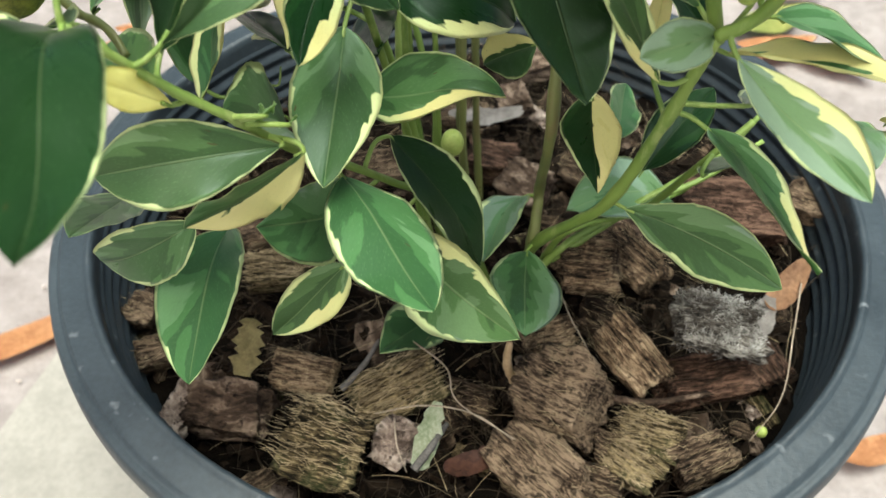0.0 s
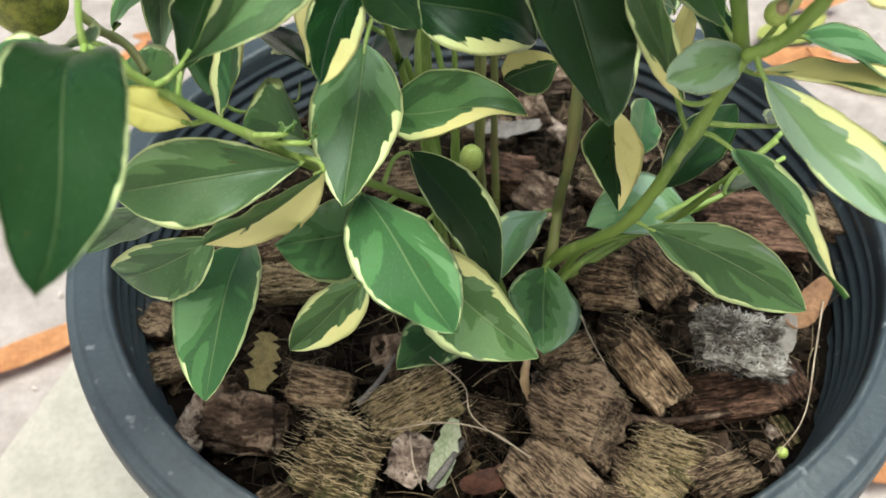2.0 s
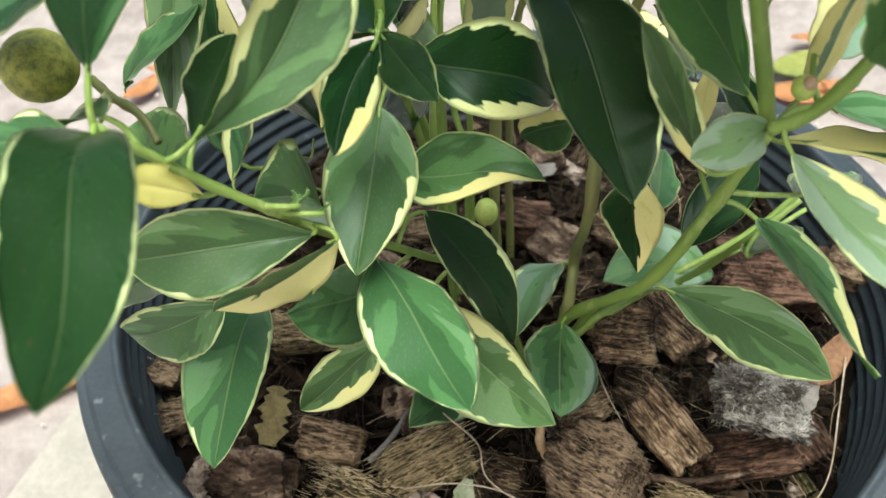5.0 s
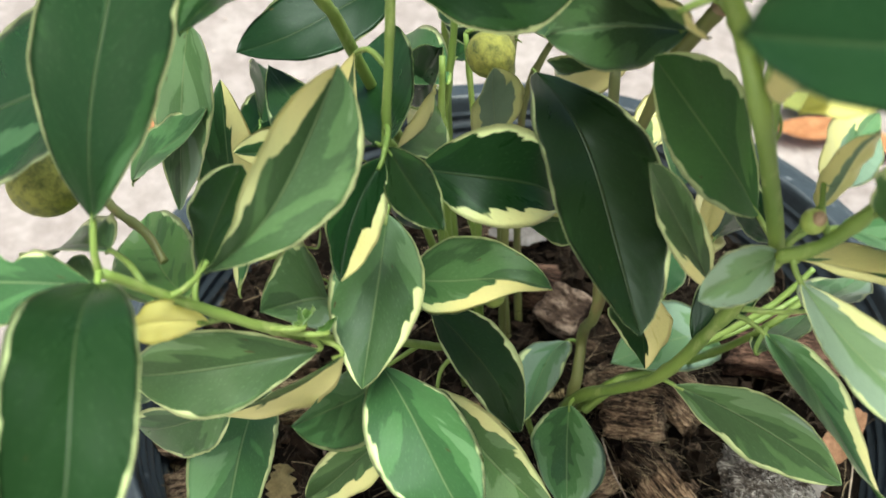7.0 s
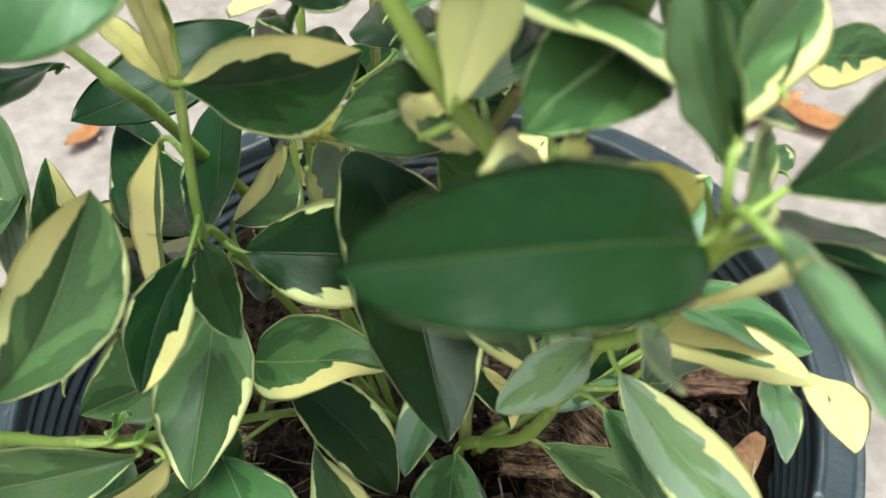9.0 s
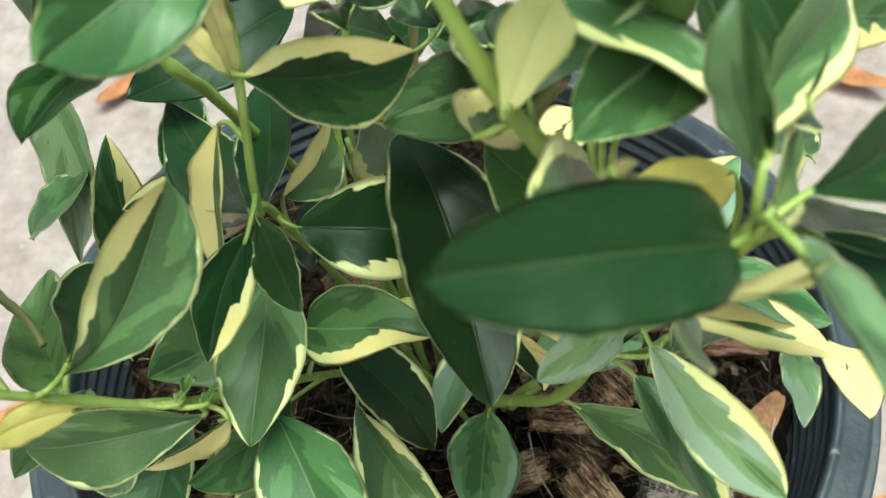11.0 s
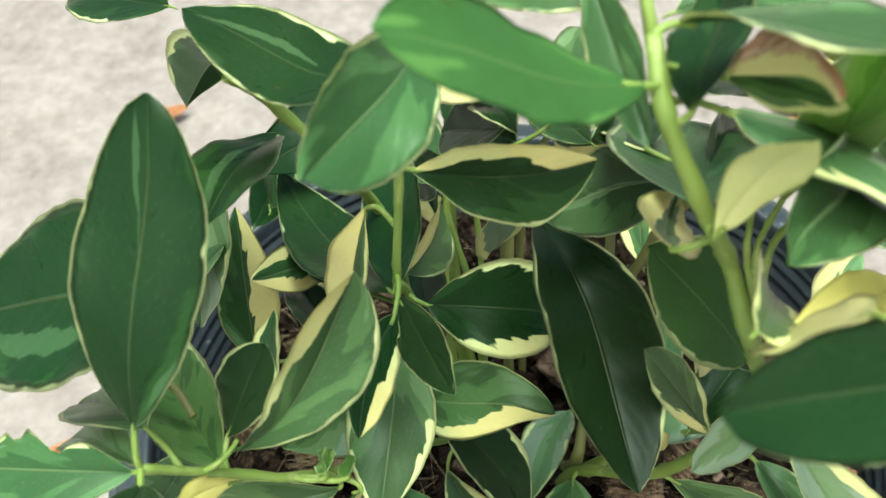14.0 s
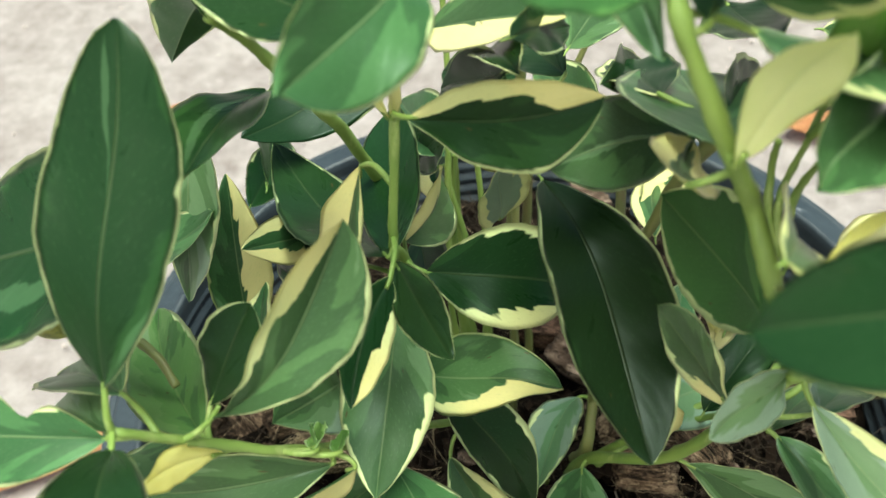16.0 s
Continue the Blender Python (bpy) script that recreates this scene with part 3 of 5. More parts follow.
def chip(x, y, z, w, h, turn, tilt=0, tilt2=0):
    husk_piece("husk_chip", husk, fibre_mat, x, y, z, w, h, min(w, h) * 0.75, turn, tilt, tilt2, 70, "brown fibrous coconut husk chip lying in the potting mix", "husk chip")


def tan_chip(x, y, z, w, h, turn, tilt=0, tilt2=0):
    husk_piece("husk_chip", husk_tan, fibre_mat, x, y, z, w, h, min(w, h) * 0.75, turn, tilt, tilt2, 90, "tan split coconut husk chip with frayed fibres", "husk chip")


def red_chip(x, y, z, w, h, turn, tilt=0, tilt2=0):
    husk_piece("husk_chip", husk_red, dark_fibre_mat, x, y, z, w, h, min(w, h) * 0.6, turn, tilt, tilt2, 60, "reddish-brown coconut husk chip in the potting mix", "husk chip")


def straw_chip(x, y, z, w, h, turn, tilt=0, tilt2=0):
    husk_piece("husk_chip", husk_straw, fibre_mat, x, y, z, w, h, min(w, h) * 0.7, turn, tilt, tilt2, 330, "straw-coloured husk chip with loose fibres and dark moss", "husk chip", hair_r=0.00014)


def smooth_chip(x, y, z, w, h, turn, tilt=0, tilt2=0):
    husk_piece("husk_chip", husk_skin, dark_fibre_mat, x, y, z, w, h, min(w, h) * 0.6, turn, tilt, tilt2, 14, "smooth brown husk chip with its outer skin", "husk chip", wobble=0.10)


def mossy_chip(x, y, z, w, h, turn, tilt=0, tilt2=0):
    husk_piece("husk_chip", husk_grey, lichen_mat, x, y, z, w, h, min(w, h) * 0.5, turn, tilt, tilt2, 2600, "weathered husk chip covered in grey-white frayed fibres", "husk chip", hair_r=0.00013, stand=0.0024, wobble=0.2)


def bark_flake(x, y, z, w, h, turn, tilt=0, tilt2=0):
    husk_piece("bark_flake", flake_mat, dark_fibre_mat, x, y, z, w, h, min(w, h) * 0.22, turn, tilt, tilt2, 0, "thin greyish bark flake in the potting mix", "bark")


tan_chip(0.0448, -0.0382, 0.2310, 0.0207, 0.0185, -5, 22, 0)
chip(0.0314, -0.0924, 0.2250, 0.0254, 0.0242, -35, 16, -8)
tan_chip(0.0576, -0.0736, 0.2210, 0.0272, 0.0154, -55, 25, 10)
mossy_chip(0.0877, -0.0708, 0.2350, 0.0304, 0.0193, -12, 8, 6)
red_chip(0.0855, -0.0782, 0.2130, 0.0309, 0.0168, 5, 12, -10)
straw_chip(0.0617, -0.1021, 0.2130, 0.0204, 0.0150, -20, 10, 5)
chip(0.0229, -0.1186, 0.2150, 0.0293, 0.0215, -48, 14, -6)
straw_chip(-0.0279, -0.0871, 0.2190, 0.0304, 0.0182, 28, 22, -6)
straw_chip(-0.0523, -0.1088, 0.2200, 0.0279, 0.0253, -18, 15, 0)
smooth_chip(-0.0889, -0.0936, 0.2130, 0.0262, 0.0172, -5, 16, 0)
tan_chip(-0.0638, -0.0776, 0.2130, 0.0218, 0.0127, -10, 6, 4)
bark_flake(-0.0278, -0.1086, 0.2150, 0.0126, 0.0144, -30, 35, 0)
chip(-0.1359, -0.0416, 0.2050, 0.0145, 0.0125, -20, 0, 0)
chip(-0.1266, -0.0620, 0.2030, 0.0161, 0.0121, 20, 5, 0)
bark_flake(-0.1094, -0.0916, 0.2050, 0.0113, 0.0225, -30, 30, 10)
straw_chip(-0.0796, -0.0262, 0.2130, 0.0261, 0.0140, 5, 8, 0)
red_chip(0.0089, 0.0375, 0.2170, 0.0210, 0.0164, -10, 10, 10)
smooth_chip(0.0239, 0.0223, 0.2170, 0.0192, 0.0192, -30, 15, 10)
smooth_chip(0.0212, 0.0851, 0.2150, 0.0169, 0.0158, -80, 15, 0)
chip(-0.0446, 0.0342, 0.2150, 0.0221, 0.0154, 10, 10, 0)
red_chip(0.1145, 0.0110, 0.2150, 0.0443, 0.0289, -12, 15, -6)
chip(0.1499, 0.0160, 0.2130, 0.0207, 0.0186, -30, 5, 0)
chip(0.0499, -0.1098, 0.2090, 0.0149, 0.0122, -15, 0, 8)
straw_chip(0.0538, -0.1132, 0.2110, 0.0172, 0.0126, -40, 10, 0)
chip(0.0797, -0.1105, 0.2110, 0.0232, 0.0124, 25, 12, 0)
red_chip(0.1107, -0.0683, 0.2070, 0.0158, 0.0177, -70, 10, 0)
chip(-0.0099, -0.0856, 0.2030, 0.0163, 0.0110, -60, 0, 10)
chip(0.0543, -0.0445, 0.2030, 0.0197, 0.0158, -30, 5, 5)
tan_chip(0.0670, -0.0180, 0.2130, 0.0260, 0.0170, -50, 20, 6)
tan_chip(0.0450, -0.0120, 0.2110, 0.0210, 0.0140, 8, 14, 0)
smooth_chip(0.0640, 0.0060, 0.2080, 0.0200, 0.0160, -12, 12, 0)
tan_chip(0.0300, -0.0560, 0.2080, 0.0170, 0.0130, 20, 10, 4)
chip(-0.0037, 0.0717, 0.2150, 0.0260, 0.0093, 4, 10, 0)
smooth_chip(0.0352, 0.1263, 0.2090, 0.0184, 0.0159, 10, 12, 0)
chip(0.0542, 0.0437, 0.2050, 0.0254, 0.0206, -30, 8, 0)
smooth_chip(-0.0561, 0.0139, 0.2070, 0.0194, 0.0173, -30, 10, 8)
chip(-0.0996, 0.0013, 0.2050, 0.0259, 0.0174, 20, 8, 0)
chip(0.0420, -0.1218, 0.2090, 0.0139, 0.0121, -20, 8, 0)
chip(-0.0018, -0.0836, 0.2050, 0.0165, 0.0111, -12, 0, 8)
chip(-0.1173, -0.0440, 0.2010, 0.0167, 0.0126, -50, 0, 0)


def scrap(name, x, y, z, length, width, turn, tilt, curl, ruffle, mat, label, category, thick=0.0007):
    """A dead leaf scrap or split piece: a curled, ragged strip with thickness."""
    bm = bmesh.new()
    rows = []
    for i in range(15):
        s = i / 14
        w = width / 2 * (0.35 + 0.65 * math.sin(math.pi * s ** 0.8) ** 0.7) * (1 + ruffle * noise.noise(Vector((s * 14, x * 90, 0))))
        rows.append([bm.verts.new((length * (s - 0.5), u * w, curl * (2 * s - 1) ** 2 * length + 0.35 * curl * width * u * u * 3 + ruffle * 0.004 * noise.noise(Vector((s * 12, u * 4, y * 70))))) for u in (-1, -0.6, -0.2, 0.2, 0.6, 1)])
    for a, c in zip(rows, rows[1:]):
        for j in range(5):
            bm.faces.new((a[j], a[j + 1], c[j + 1], c[j]))
    bmesh.ops.solidify(bm, geom=list(bm.faces), thickness=thick)
    ob = link(name, bm, mat)
    ob.matrix_world = pose(x, y, z, 0, tilt, turn)
    return tagged(ob, label, category)


tan_mat = plain("tan_dry_leaf", (0.13, 0.105, 0.045), (0.36, 0.30, 0.145), 260, 0.8, 0.5, 0.001)
pale_stick_mat = plain("green_white_split_stick", (0.20, 0.26, 0.13), (0.55, 0.57, 0.44), 90, 0.7, 0.6, 0.001)
grey_skin_mat = plain("pale_grey_dead_leaf", (0.15, 0.13, 0.12), (0.32, 0.29, 0.27), 50, 0.7, 0.4, 0.001)
rust_mat = plain("rust_brown_dead_leaf", (0.16, 0.075, 0.035), (0.40, 0.22, 0.12), 60, 0.7, 0.5, 0.001)
stub_mat = plain("tan_stub", (0.30, 0.19, 0.10), (0.55, 0.40, 0.24), 200, 0.7, 0.4, 0.0006)
root_mat = plain("pale_dry_root", (0.16, 0.12, 0.085), (0.38, 0.31, 0.24), 90, 0.8, 0.4, 0.0006)
twig_mat = plain("dark_grey_twig", (0.05, 0.045, 0.042), (0.16, 0.145, 0.135), 150, 0.85, 0.8, 0.0008)
scrap("dead_leaf", -0.0824, -0.0750, HR - 0.012, 0.021, 0.0125, 80, -38, 0.10, 0.9, tan_mat, "ruffled tan dead leaf standing between husk chips", "dead leaf")
scrap("split_stick", -0.0159, -0.1111, HR - 0.012, 0.024, 0.0085, 74, -16, 0.02, 0.25, pale_stick_mat, "greenish-white split piece of stick in the pot", "stick", 0.004)
scrap("dead_leaf", -0.0003, -0.1147, HR - 0.024, 0.024, 0.009, 28, 10, 0.10, 0.4, red_leaf_mat, "dark red curled dead leaf among the husk chips", "dead leaf")
scrap("dead_leaf", 0.1214, -0.0447, HR - 0.012, 0.026, 0.011, 48, -14, 0.06, 0.3, rust_mat, "rust-brown dead leaf leaning on the pot wall", "dead leaf")
scrap("dead_leaf", 0.1085, -0.0585, HR - 0.016, 0.022, 0.010, 60, -12, 0.06, 0.3, grey_skin_mat, "pale grey dead leaf scrap near the pot wall", "dead leaf")
scrap("dead_leaf", 0.0068, 0.0628, HR - 0.016, 0.036, 0.012, 10, 4, 0.08, 0.4, grey_skin_mat, "pinkish-grey dead leaf scrap among the husk chips", "dead leaf")


def twig(name, points, r, mat, label):
    bm = bmesh.new()
    tube(bm, spline(points, 8), r, r * 0.55, 7, 0.35)
    return tagged(link(name, bm, mat), label, "twig")


twig("dry_root", [(-0.0221, -0.0764, HR - 0.006), (-0.0100, -0.0907, HR - 0.002), (-0.0061, -0.1023, HR - 0.005), (0.0136, -0.1113, HR - 0.014)], 0.00034, root_mat, "thin pale dry root curving over the husk chips")
twig("dry_root", [(-0.0347, -0.1015, HR - 0.014), (-0.0173, -0.1044, HR - 0.004), (-0.0005, -0.1052, HR - 0.008), (0.0127, -0.1113, HR - 0.014)], 0.00034, root_mat, "thin pale dry root lying across the husk chips")
twig("dry_root", [(0.0329, -0.0495, HR - 0.010), (0.0349, -0.0670, HR - 0.004), (0.0407, -0.0760, HR - 0.010)], 0.00034, root_mat, "thin dry root hanging between husk chips")
twig("dry_root", [(-0.0276, -0.1058, HR - 0.010), (-0.0258, -0.1193, HR - 0.004), (-0.0227, -0.1248, HR - 0.012)], 0.00034, root_mat, "thin straw standing beside a bark flake")
twig("dry_root", [(0.1300, -0.0348, HR - 0.012), (0.1160, -0.0697, HR - 0.008), (0.1055, -0.0962, HR - 0.010), (0.0943, -0.1077, HR - 0.020)], 0.00034, root_mat, "long dry root along the pot wall")
twig("dead_twig", [(-0.0475, -0.0905, HR - 0.016), (-0.0399, -0.0825, HR - 0.012), (-0.0351, -0.0715, HR - 0.012)], 0.0013, twig_mat, "short grey dead twig between husk chips")
twig("dead_twig", [(-0.0204, -0.1238, HR - 0.012), (-0.0151, -0.1168, HR - 0.010), (-0.0098, -0.1040, HR - 0.016)], 0.0016, twig_mat, "short dark dead twig between husk chips")
twig("dead_twig", [(0.0401, -0.0877, HR - 0.022), (0.0629, -0.0923, HR - 0.020), (0.0907, -0.0846, HR - 0.024)], 0.0016, husk_skin, "dark dead twig lying on the potting mix")
twig("stem_stub", [(0.0155, -0.0806, HR - 0.026), (0.0116, -0.0826, HR - 0.012), (0.0115, -0.0841, HR + 0.004)], 0.0022, stub_mat, "tan cut stem stub standing in the potting mix")

# smaller pieces between the large ones
rnd = random.Random(21)
kinds = []
for k in range(9):
    bm = bmesh.new()
    chunk(bm, 0.012, 0.012 * rnd.uniform(0.5, 0.9), 0.012 * rnd.uniform(0.3, 0.7), 100 + k, 0.15, 2)
    me = bpy.data.meshes.new("husk_crumb")
    bm.to_mesh(me)
    bm.free()
    me.materials.append((husk, husk_skin, husk, husk_straw, husk, flake_mat, husk, husk_skin, husk)[k])
    kinds.append(me)
for i in range(290):
    a, r = rnd.uniform(0, 2 * math.pi), 0.146 * math.sqrt(rnd.random())
    s = rnd.choice((rnd.uniform(0.005, 0.010), rnd.uniform(0.008, 0.018)))
    if r + s * 0.5 > 0.145:
        r = 0.145 - s * 0.5
    ob = new("husk_crumb", rnd.choice(kinds))
    ob.matrix_world = pose(r * math.cos(a), r * math.sin(a), SOIL + rnd.uniform(-0.004, 0.005), rnd.uniform(-40, 40), rnd.uniform(-40, 40), rnd.uniform(0, 360)) @ Matrix.Scale(s / 0.012, 4)
    tagged(ob, "small broken piece of coconut husk in the pot", "husk chip", "small husk pieces in the pot")

# crumbs too small to pick out
bm = bmesh.new()
r_ = random.Random(17)
for i in range(1500):
    a, r = r_.uniform(0, 2 * math.pi), 0.143 * math.sqrt(r_.random())
    k = r_.uniform(0.0010, 0.0034)
    m_ = pose(r * math.cos(a), r * math.sin(a), SOIL + 0.006 * (1 - (r / 0.15) ** 2) + 0.010 * noise.fractal(Vector((r * math.cos(a), r * math.sin(a), 0)) * 38, 1.0, 2.0, 4) + k * 0.4, r_.uniform(0, 360), r_.uniform(0, 360), r_.uniform(0, 360)) @ Matrix.Diagonal((k * r_.uniform(1, 2.2), k * r_.uniform(0.4, 0.9), k * r_.uniform(0.3, 0.7), 1))
    vs = [bm.verts.new(m_ @ Vector((x_ + r_.uniform(-0.3, 0.3), y_ + r_.uniform(-0.3, 0.3), z_))) for x_ in (-1, 1) for y_ in (-1, 1) for z_ in (-1, 1)]
    for f in ((0, 1, 3, 2), (4, 6, 7, 5), (0, 4, 5, 1), (2, 3, 7, 6), (0, 2, 6, 4), (1, 5, 7, 3)):
        bm.faces.new([vs[q] for q in f])
tagged(link("husk_crumbs", bm, crumb_mat, smooth=False), "fine husk crumbs strewn over the potting mix, coloured dark as in gap shade", "husk crumbs", kind="stuff")

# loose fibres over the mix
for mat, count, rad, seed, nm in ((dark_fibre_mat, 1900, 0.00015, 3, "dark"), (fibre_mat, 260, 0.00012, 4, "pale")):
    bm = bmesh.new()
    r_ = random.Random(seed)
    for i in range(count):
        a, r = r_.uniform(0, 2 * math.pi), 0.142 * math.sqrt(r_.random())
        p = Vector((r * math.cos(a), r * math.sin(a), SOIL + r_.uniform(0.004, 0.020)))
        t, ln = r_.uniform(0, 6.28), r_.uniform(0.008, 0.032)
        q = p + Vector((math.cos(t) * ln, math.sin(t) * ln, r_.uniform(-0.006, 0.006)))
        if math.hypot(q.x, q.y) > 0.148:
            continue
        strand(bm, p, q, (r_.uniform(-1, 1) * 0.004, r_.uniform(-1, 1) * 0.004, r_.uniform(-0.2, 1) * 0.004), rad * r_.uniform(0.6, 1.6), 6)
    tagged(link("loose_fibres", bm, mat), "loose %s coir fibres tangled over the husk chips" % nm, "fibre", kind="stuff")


# ---- the plant ----
plant = empty("citrus_plant", (0, 0, SOIL), "young variegated citrus with green and cream leaves, planted in the pot", "plant")


STEM_POINTS = []


def stem(name, points, r0, r1, mat, nodes=(), label=""):
    bm = bmesh.new()
    STEM_POINTS.extend(q - Vector((0, 0, SOIL)) for q in spline(points, 10))
    tube(bm, [q - Vector((0, 0, SOIL)) for q in spline(points, 10)], r0, r1, 10, 0.25, nodes)
    return part(name, bm, mat, plant, label)


CRADLE = Vector((0, -0.35, 1))


def blade_point(B, x, y, n, L, a, h, fold, c, g, e, tw, s, u, seed):
    arch = 4 * s * (1 - s)
    mid = B + x * (L * s) + n * (h[0] * L * arch + h[1] * L * math.sin(2 * math.pi * s)) + y * (c * L * arch)
    w = a * L * max(0.0, math.sin(math.pi * s ** g)) ** e + 0.0002
    t = tw * (s - 0.5)
    yy, nn = y * math.cos(t) + n * math.sin(t), n * math.cos(t) - y * math.sin(t)
    v = fold[1] if u > 0 else fold[0]
    wave = 0.0015 * abs(u) ** 2 * noise.noise(Vector((s * 5.5, 3.0 * (1 if u > 0 else -1), seed)))
    jag = 1 + 0.035 * noise.noise(Vector((s * 22, 9.0 * (1 if u > 0 else -1), seed)))
    cup = 0.16 * w * (u * u - abs(u))
    return mid + yy * (u * w * math.cos(v) * jag) + nn * (abs(u) * w * math.sin(v) + wave + cup)


def along_edge(width, s):
    """Width of the cream edge at s, from one number or from several spread evenly from base to tip."""
    if not isinstance(width, tuple):
        return max(width, 0.036) if width > 0.005 else 0.0
    f = s * (len(width) - 1)
    i = min(int(f), len(width) - 2)
    return width[i] + (width[i + 1] - width[i]) * (f - i)


def streak_at(rows, s):
    """Centre and half width of a streak at s, from rows of (s, centre, half width)."""
    for (s0, c0, w0), (s1, c1, w1) in zip(rows, rows[1:]):
        if s0 <= s <= s1:
            k = (s - s0) / (s1 - s0)
            return c0 + (c1 - c0) * k, w0 + (w1 - w0) * k
    return 0.0, -1.0


def leaf(base, tip, a, roll, h, fold, c, m, e, twist, cream=(0.05, 0.05), tone=0.5, pale=False, petiole=0.010, bitten=False, dead=False, flip=False, yellow=False, fresh=False, shaded=False, streak=()):
    """A citrus leaf from its base to its tip: half width a, arch h and side bend c as parts of its length,
    each half raised by its fold, widest at m, bluntness e, twist in degrees."""
    B, T = Vector(base) - Vector((0, 0, SOIL)), Vector(tip) - Vector((0, 0, SOIL))
    seed = (base[0] * 713 + base[1] * 391 + base[2] * 217) * 10
    x = T - B
    L = x.length
    x.normalize()
    n0 = (CRADLE - x * CRADLE.dot(x)).normalized()
    y0 = n0.cross(x)
    p = radians(roll)
    y, n = y0 * math.cos(p) + n0 * math.sin(p), n0 * math.cos(p) - y0 * math.sin(p)
    g = math.log(0.5) / math.log(m)
    v, tw = [radians(k) for k in fold], radians(twist)
    NS, us = 26, [-1, -0.86, -0.66, -0.42, -0.18, -0.05, 0, 0.05, 0.18, 0.42, 0.66, 0.86, 1]
    bm = bmesh.new()
    co = bm.verts.layers.float_vector.new("blade")
    mg = bm.verts.layers.float.new("margin")
    sk = bm.verts.layers.float_vector.new("streak")
    faces = []
    for layer, off in ((0, 0.00016), (1, -0.00016)):
        rows = []
        for i in range(NS + 1):
            s = i / NS
            row = []
            for u in us:
                q = blade_point(B, x, y, n, L, a, h, v, c, g, e, tw, s, u, seed)
                q = q + n * (off * (1 - u ** 4)) - n * (0.00030 * math.exp(-(u / 0.07) ** 2)) * (1 if layer == 0 else 1)
                if bitten and u < 0:
                    bite = sum(d * math.exp(-((s - k) / w_) ** 2) for k, d, w_ in ((0.36, 0.50, 0.09), (0.56, 0.25, 0.03), (0.76, 0.85, 0.08), (0.95, 0.5, 0.05)))
                    bite += 0.30 * abs(noise.noise(Vector((s * 24, 2, seed)))) if s > 0.2 else 0.0
                    q = q.lerp(blade_point(B, x, y, n, L, a, h, v, c, g, e, tw, s, 0, seed), min(0.85, bite) * -u)
                w = bm.verts.new(q)
                w[co] = (s * L / 0.05, u, tone)
                w[sk] = (*streak_at(streak, s), 0.5) if streak else (0, -1, 0)
                k = (u + 1) / 2
                k = min(1, max(0, (k - 0.48) / 0.04))
                w[mg] = along_edge(cream[0], s) * (1 - k) + along_edge(cream[1], s) * k
                row.append(w)
            rows.append(row)
        for r0, r1 in zip(rows, rows[1:]):
            for j in range(len(us) - 1):
                quad = (r0[j], r1[j], r1[j + 1], r0[j + 1]) if layer else (r0[j], r0[j + 1], r1[j + 1], r1[j])
                fc = bm.faces.new(quad)
                fc.material_index = layer
        faces.append(rows)
    for j in (0, len(us) - 1):
        for i in range(NS):
            q = (faces[0][i][j], faces[1][i][j], faces[1][i + 1][j], faces[0][i + 1][j])
            bm.faces.new(q if j else q[::-1])
    bm.normal_update()
    mats = [leaf_fresh, leaf_fresh] if fresh else [leaf_shaded, leaf_shaded] if shaded else [leaf_yellow, leaf_yellow] if yellow else [leaf_pale, leaf_pale] if pale else [leaf_dying, leaf_dying] if dead else [leaf_under, leaf_top] if flip else [leaf_dark if tone < 0.37 else leaf_top, leaf_under]
    ob = part("leaf", bm, mats, plant)
    foot = min(STEM_POINTS, key=lambda q: (q - B).length + 0.6 * max(0.0, (q - B).dot(x)))
    reach = (foot - B).length
    if petiole and reach > 0.0005:
        far_off = reach >= 0.018
        end = B - x * 0.0022 - n * 0.0012 if far_off else foot
        bm = bmesh.new()
        bend = B.lerp(end, 0.4) - x * min(0.003, 0.2 * (end - B).length)
        tube(bm, spline([B + x * 0.003 - n * 0.0004, B - n * 0.0002, bend, end], 4), 0.0005, 0.0002 if far_off else 0.0008 if reach < 0.02 else 0.0006, 7)
        part("petiole", bm, green_stem, ob)
    return ob


# stems
ROOT = (0.018, -0.020, SOIL - 0.012)
stem("branch", [ROOT, *[(0.0203, -0.0502, 0.2503), (0.0375, -0.0750, 0.2963), (0.0450, -0.0888, 0.3375), (0.0502, -0.0978, 0.3709)]], 0.0020, 0.0015, green_stem, (0.3, 0.55, 0.8), "green arching branch")
stem("branch", [*[(0.0203, -0.0502, 0.2503), (0.0375, -0.0750, 0.2963), (0.0450, -0.0888, 0.3375), (0.0502, -0.0978, 0.3709)][-1:], (0.0575, -0.101, HR + 0.144), (0.0615, -0.107, HR + 0.162), (0.0590, -0.118, HR + 0.182), (0.0555, -0.130, HR + 0.204)], 0.0016, 0.0011, green_stem, (0.35, 0.7, 0.95))
stem("branch", [(0.0527, -0.0915, 0.3658), (0.0358, -0.1069, 0.4108), (0.0309, -0.1014, 0.4238), (0.0249, -0.1044, 0.4364), (0.0171, -0.1031, 0.4521), (0.0132, -0.1003, 0.4608), (0.0122, -0.0927, 0.4663)], 0.0017, 0.0013, green_stem, (0.2, 0.4, 0.6, 0.8))
stem("branch", [(-0.004, -0.004, SOIL - 0.012), (-0.022, -0.030, SOIL + 0.09), (-0.0335, -0.0595, HR + 0.130), *[(-0.0351, -0.0655, 0.3740), (-0.0326, -0.0600, 0.4055), (-0.0318, -0.0553, 0.4222)], (-0.030, -0.066, HR + 0.205), (-0.026, -0.0745, HR + 0.2166)], 0.0013, 0.0009, green_stem, (0.4, 0.6, 0.8))
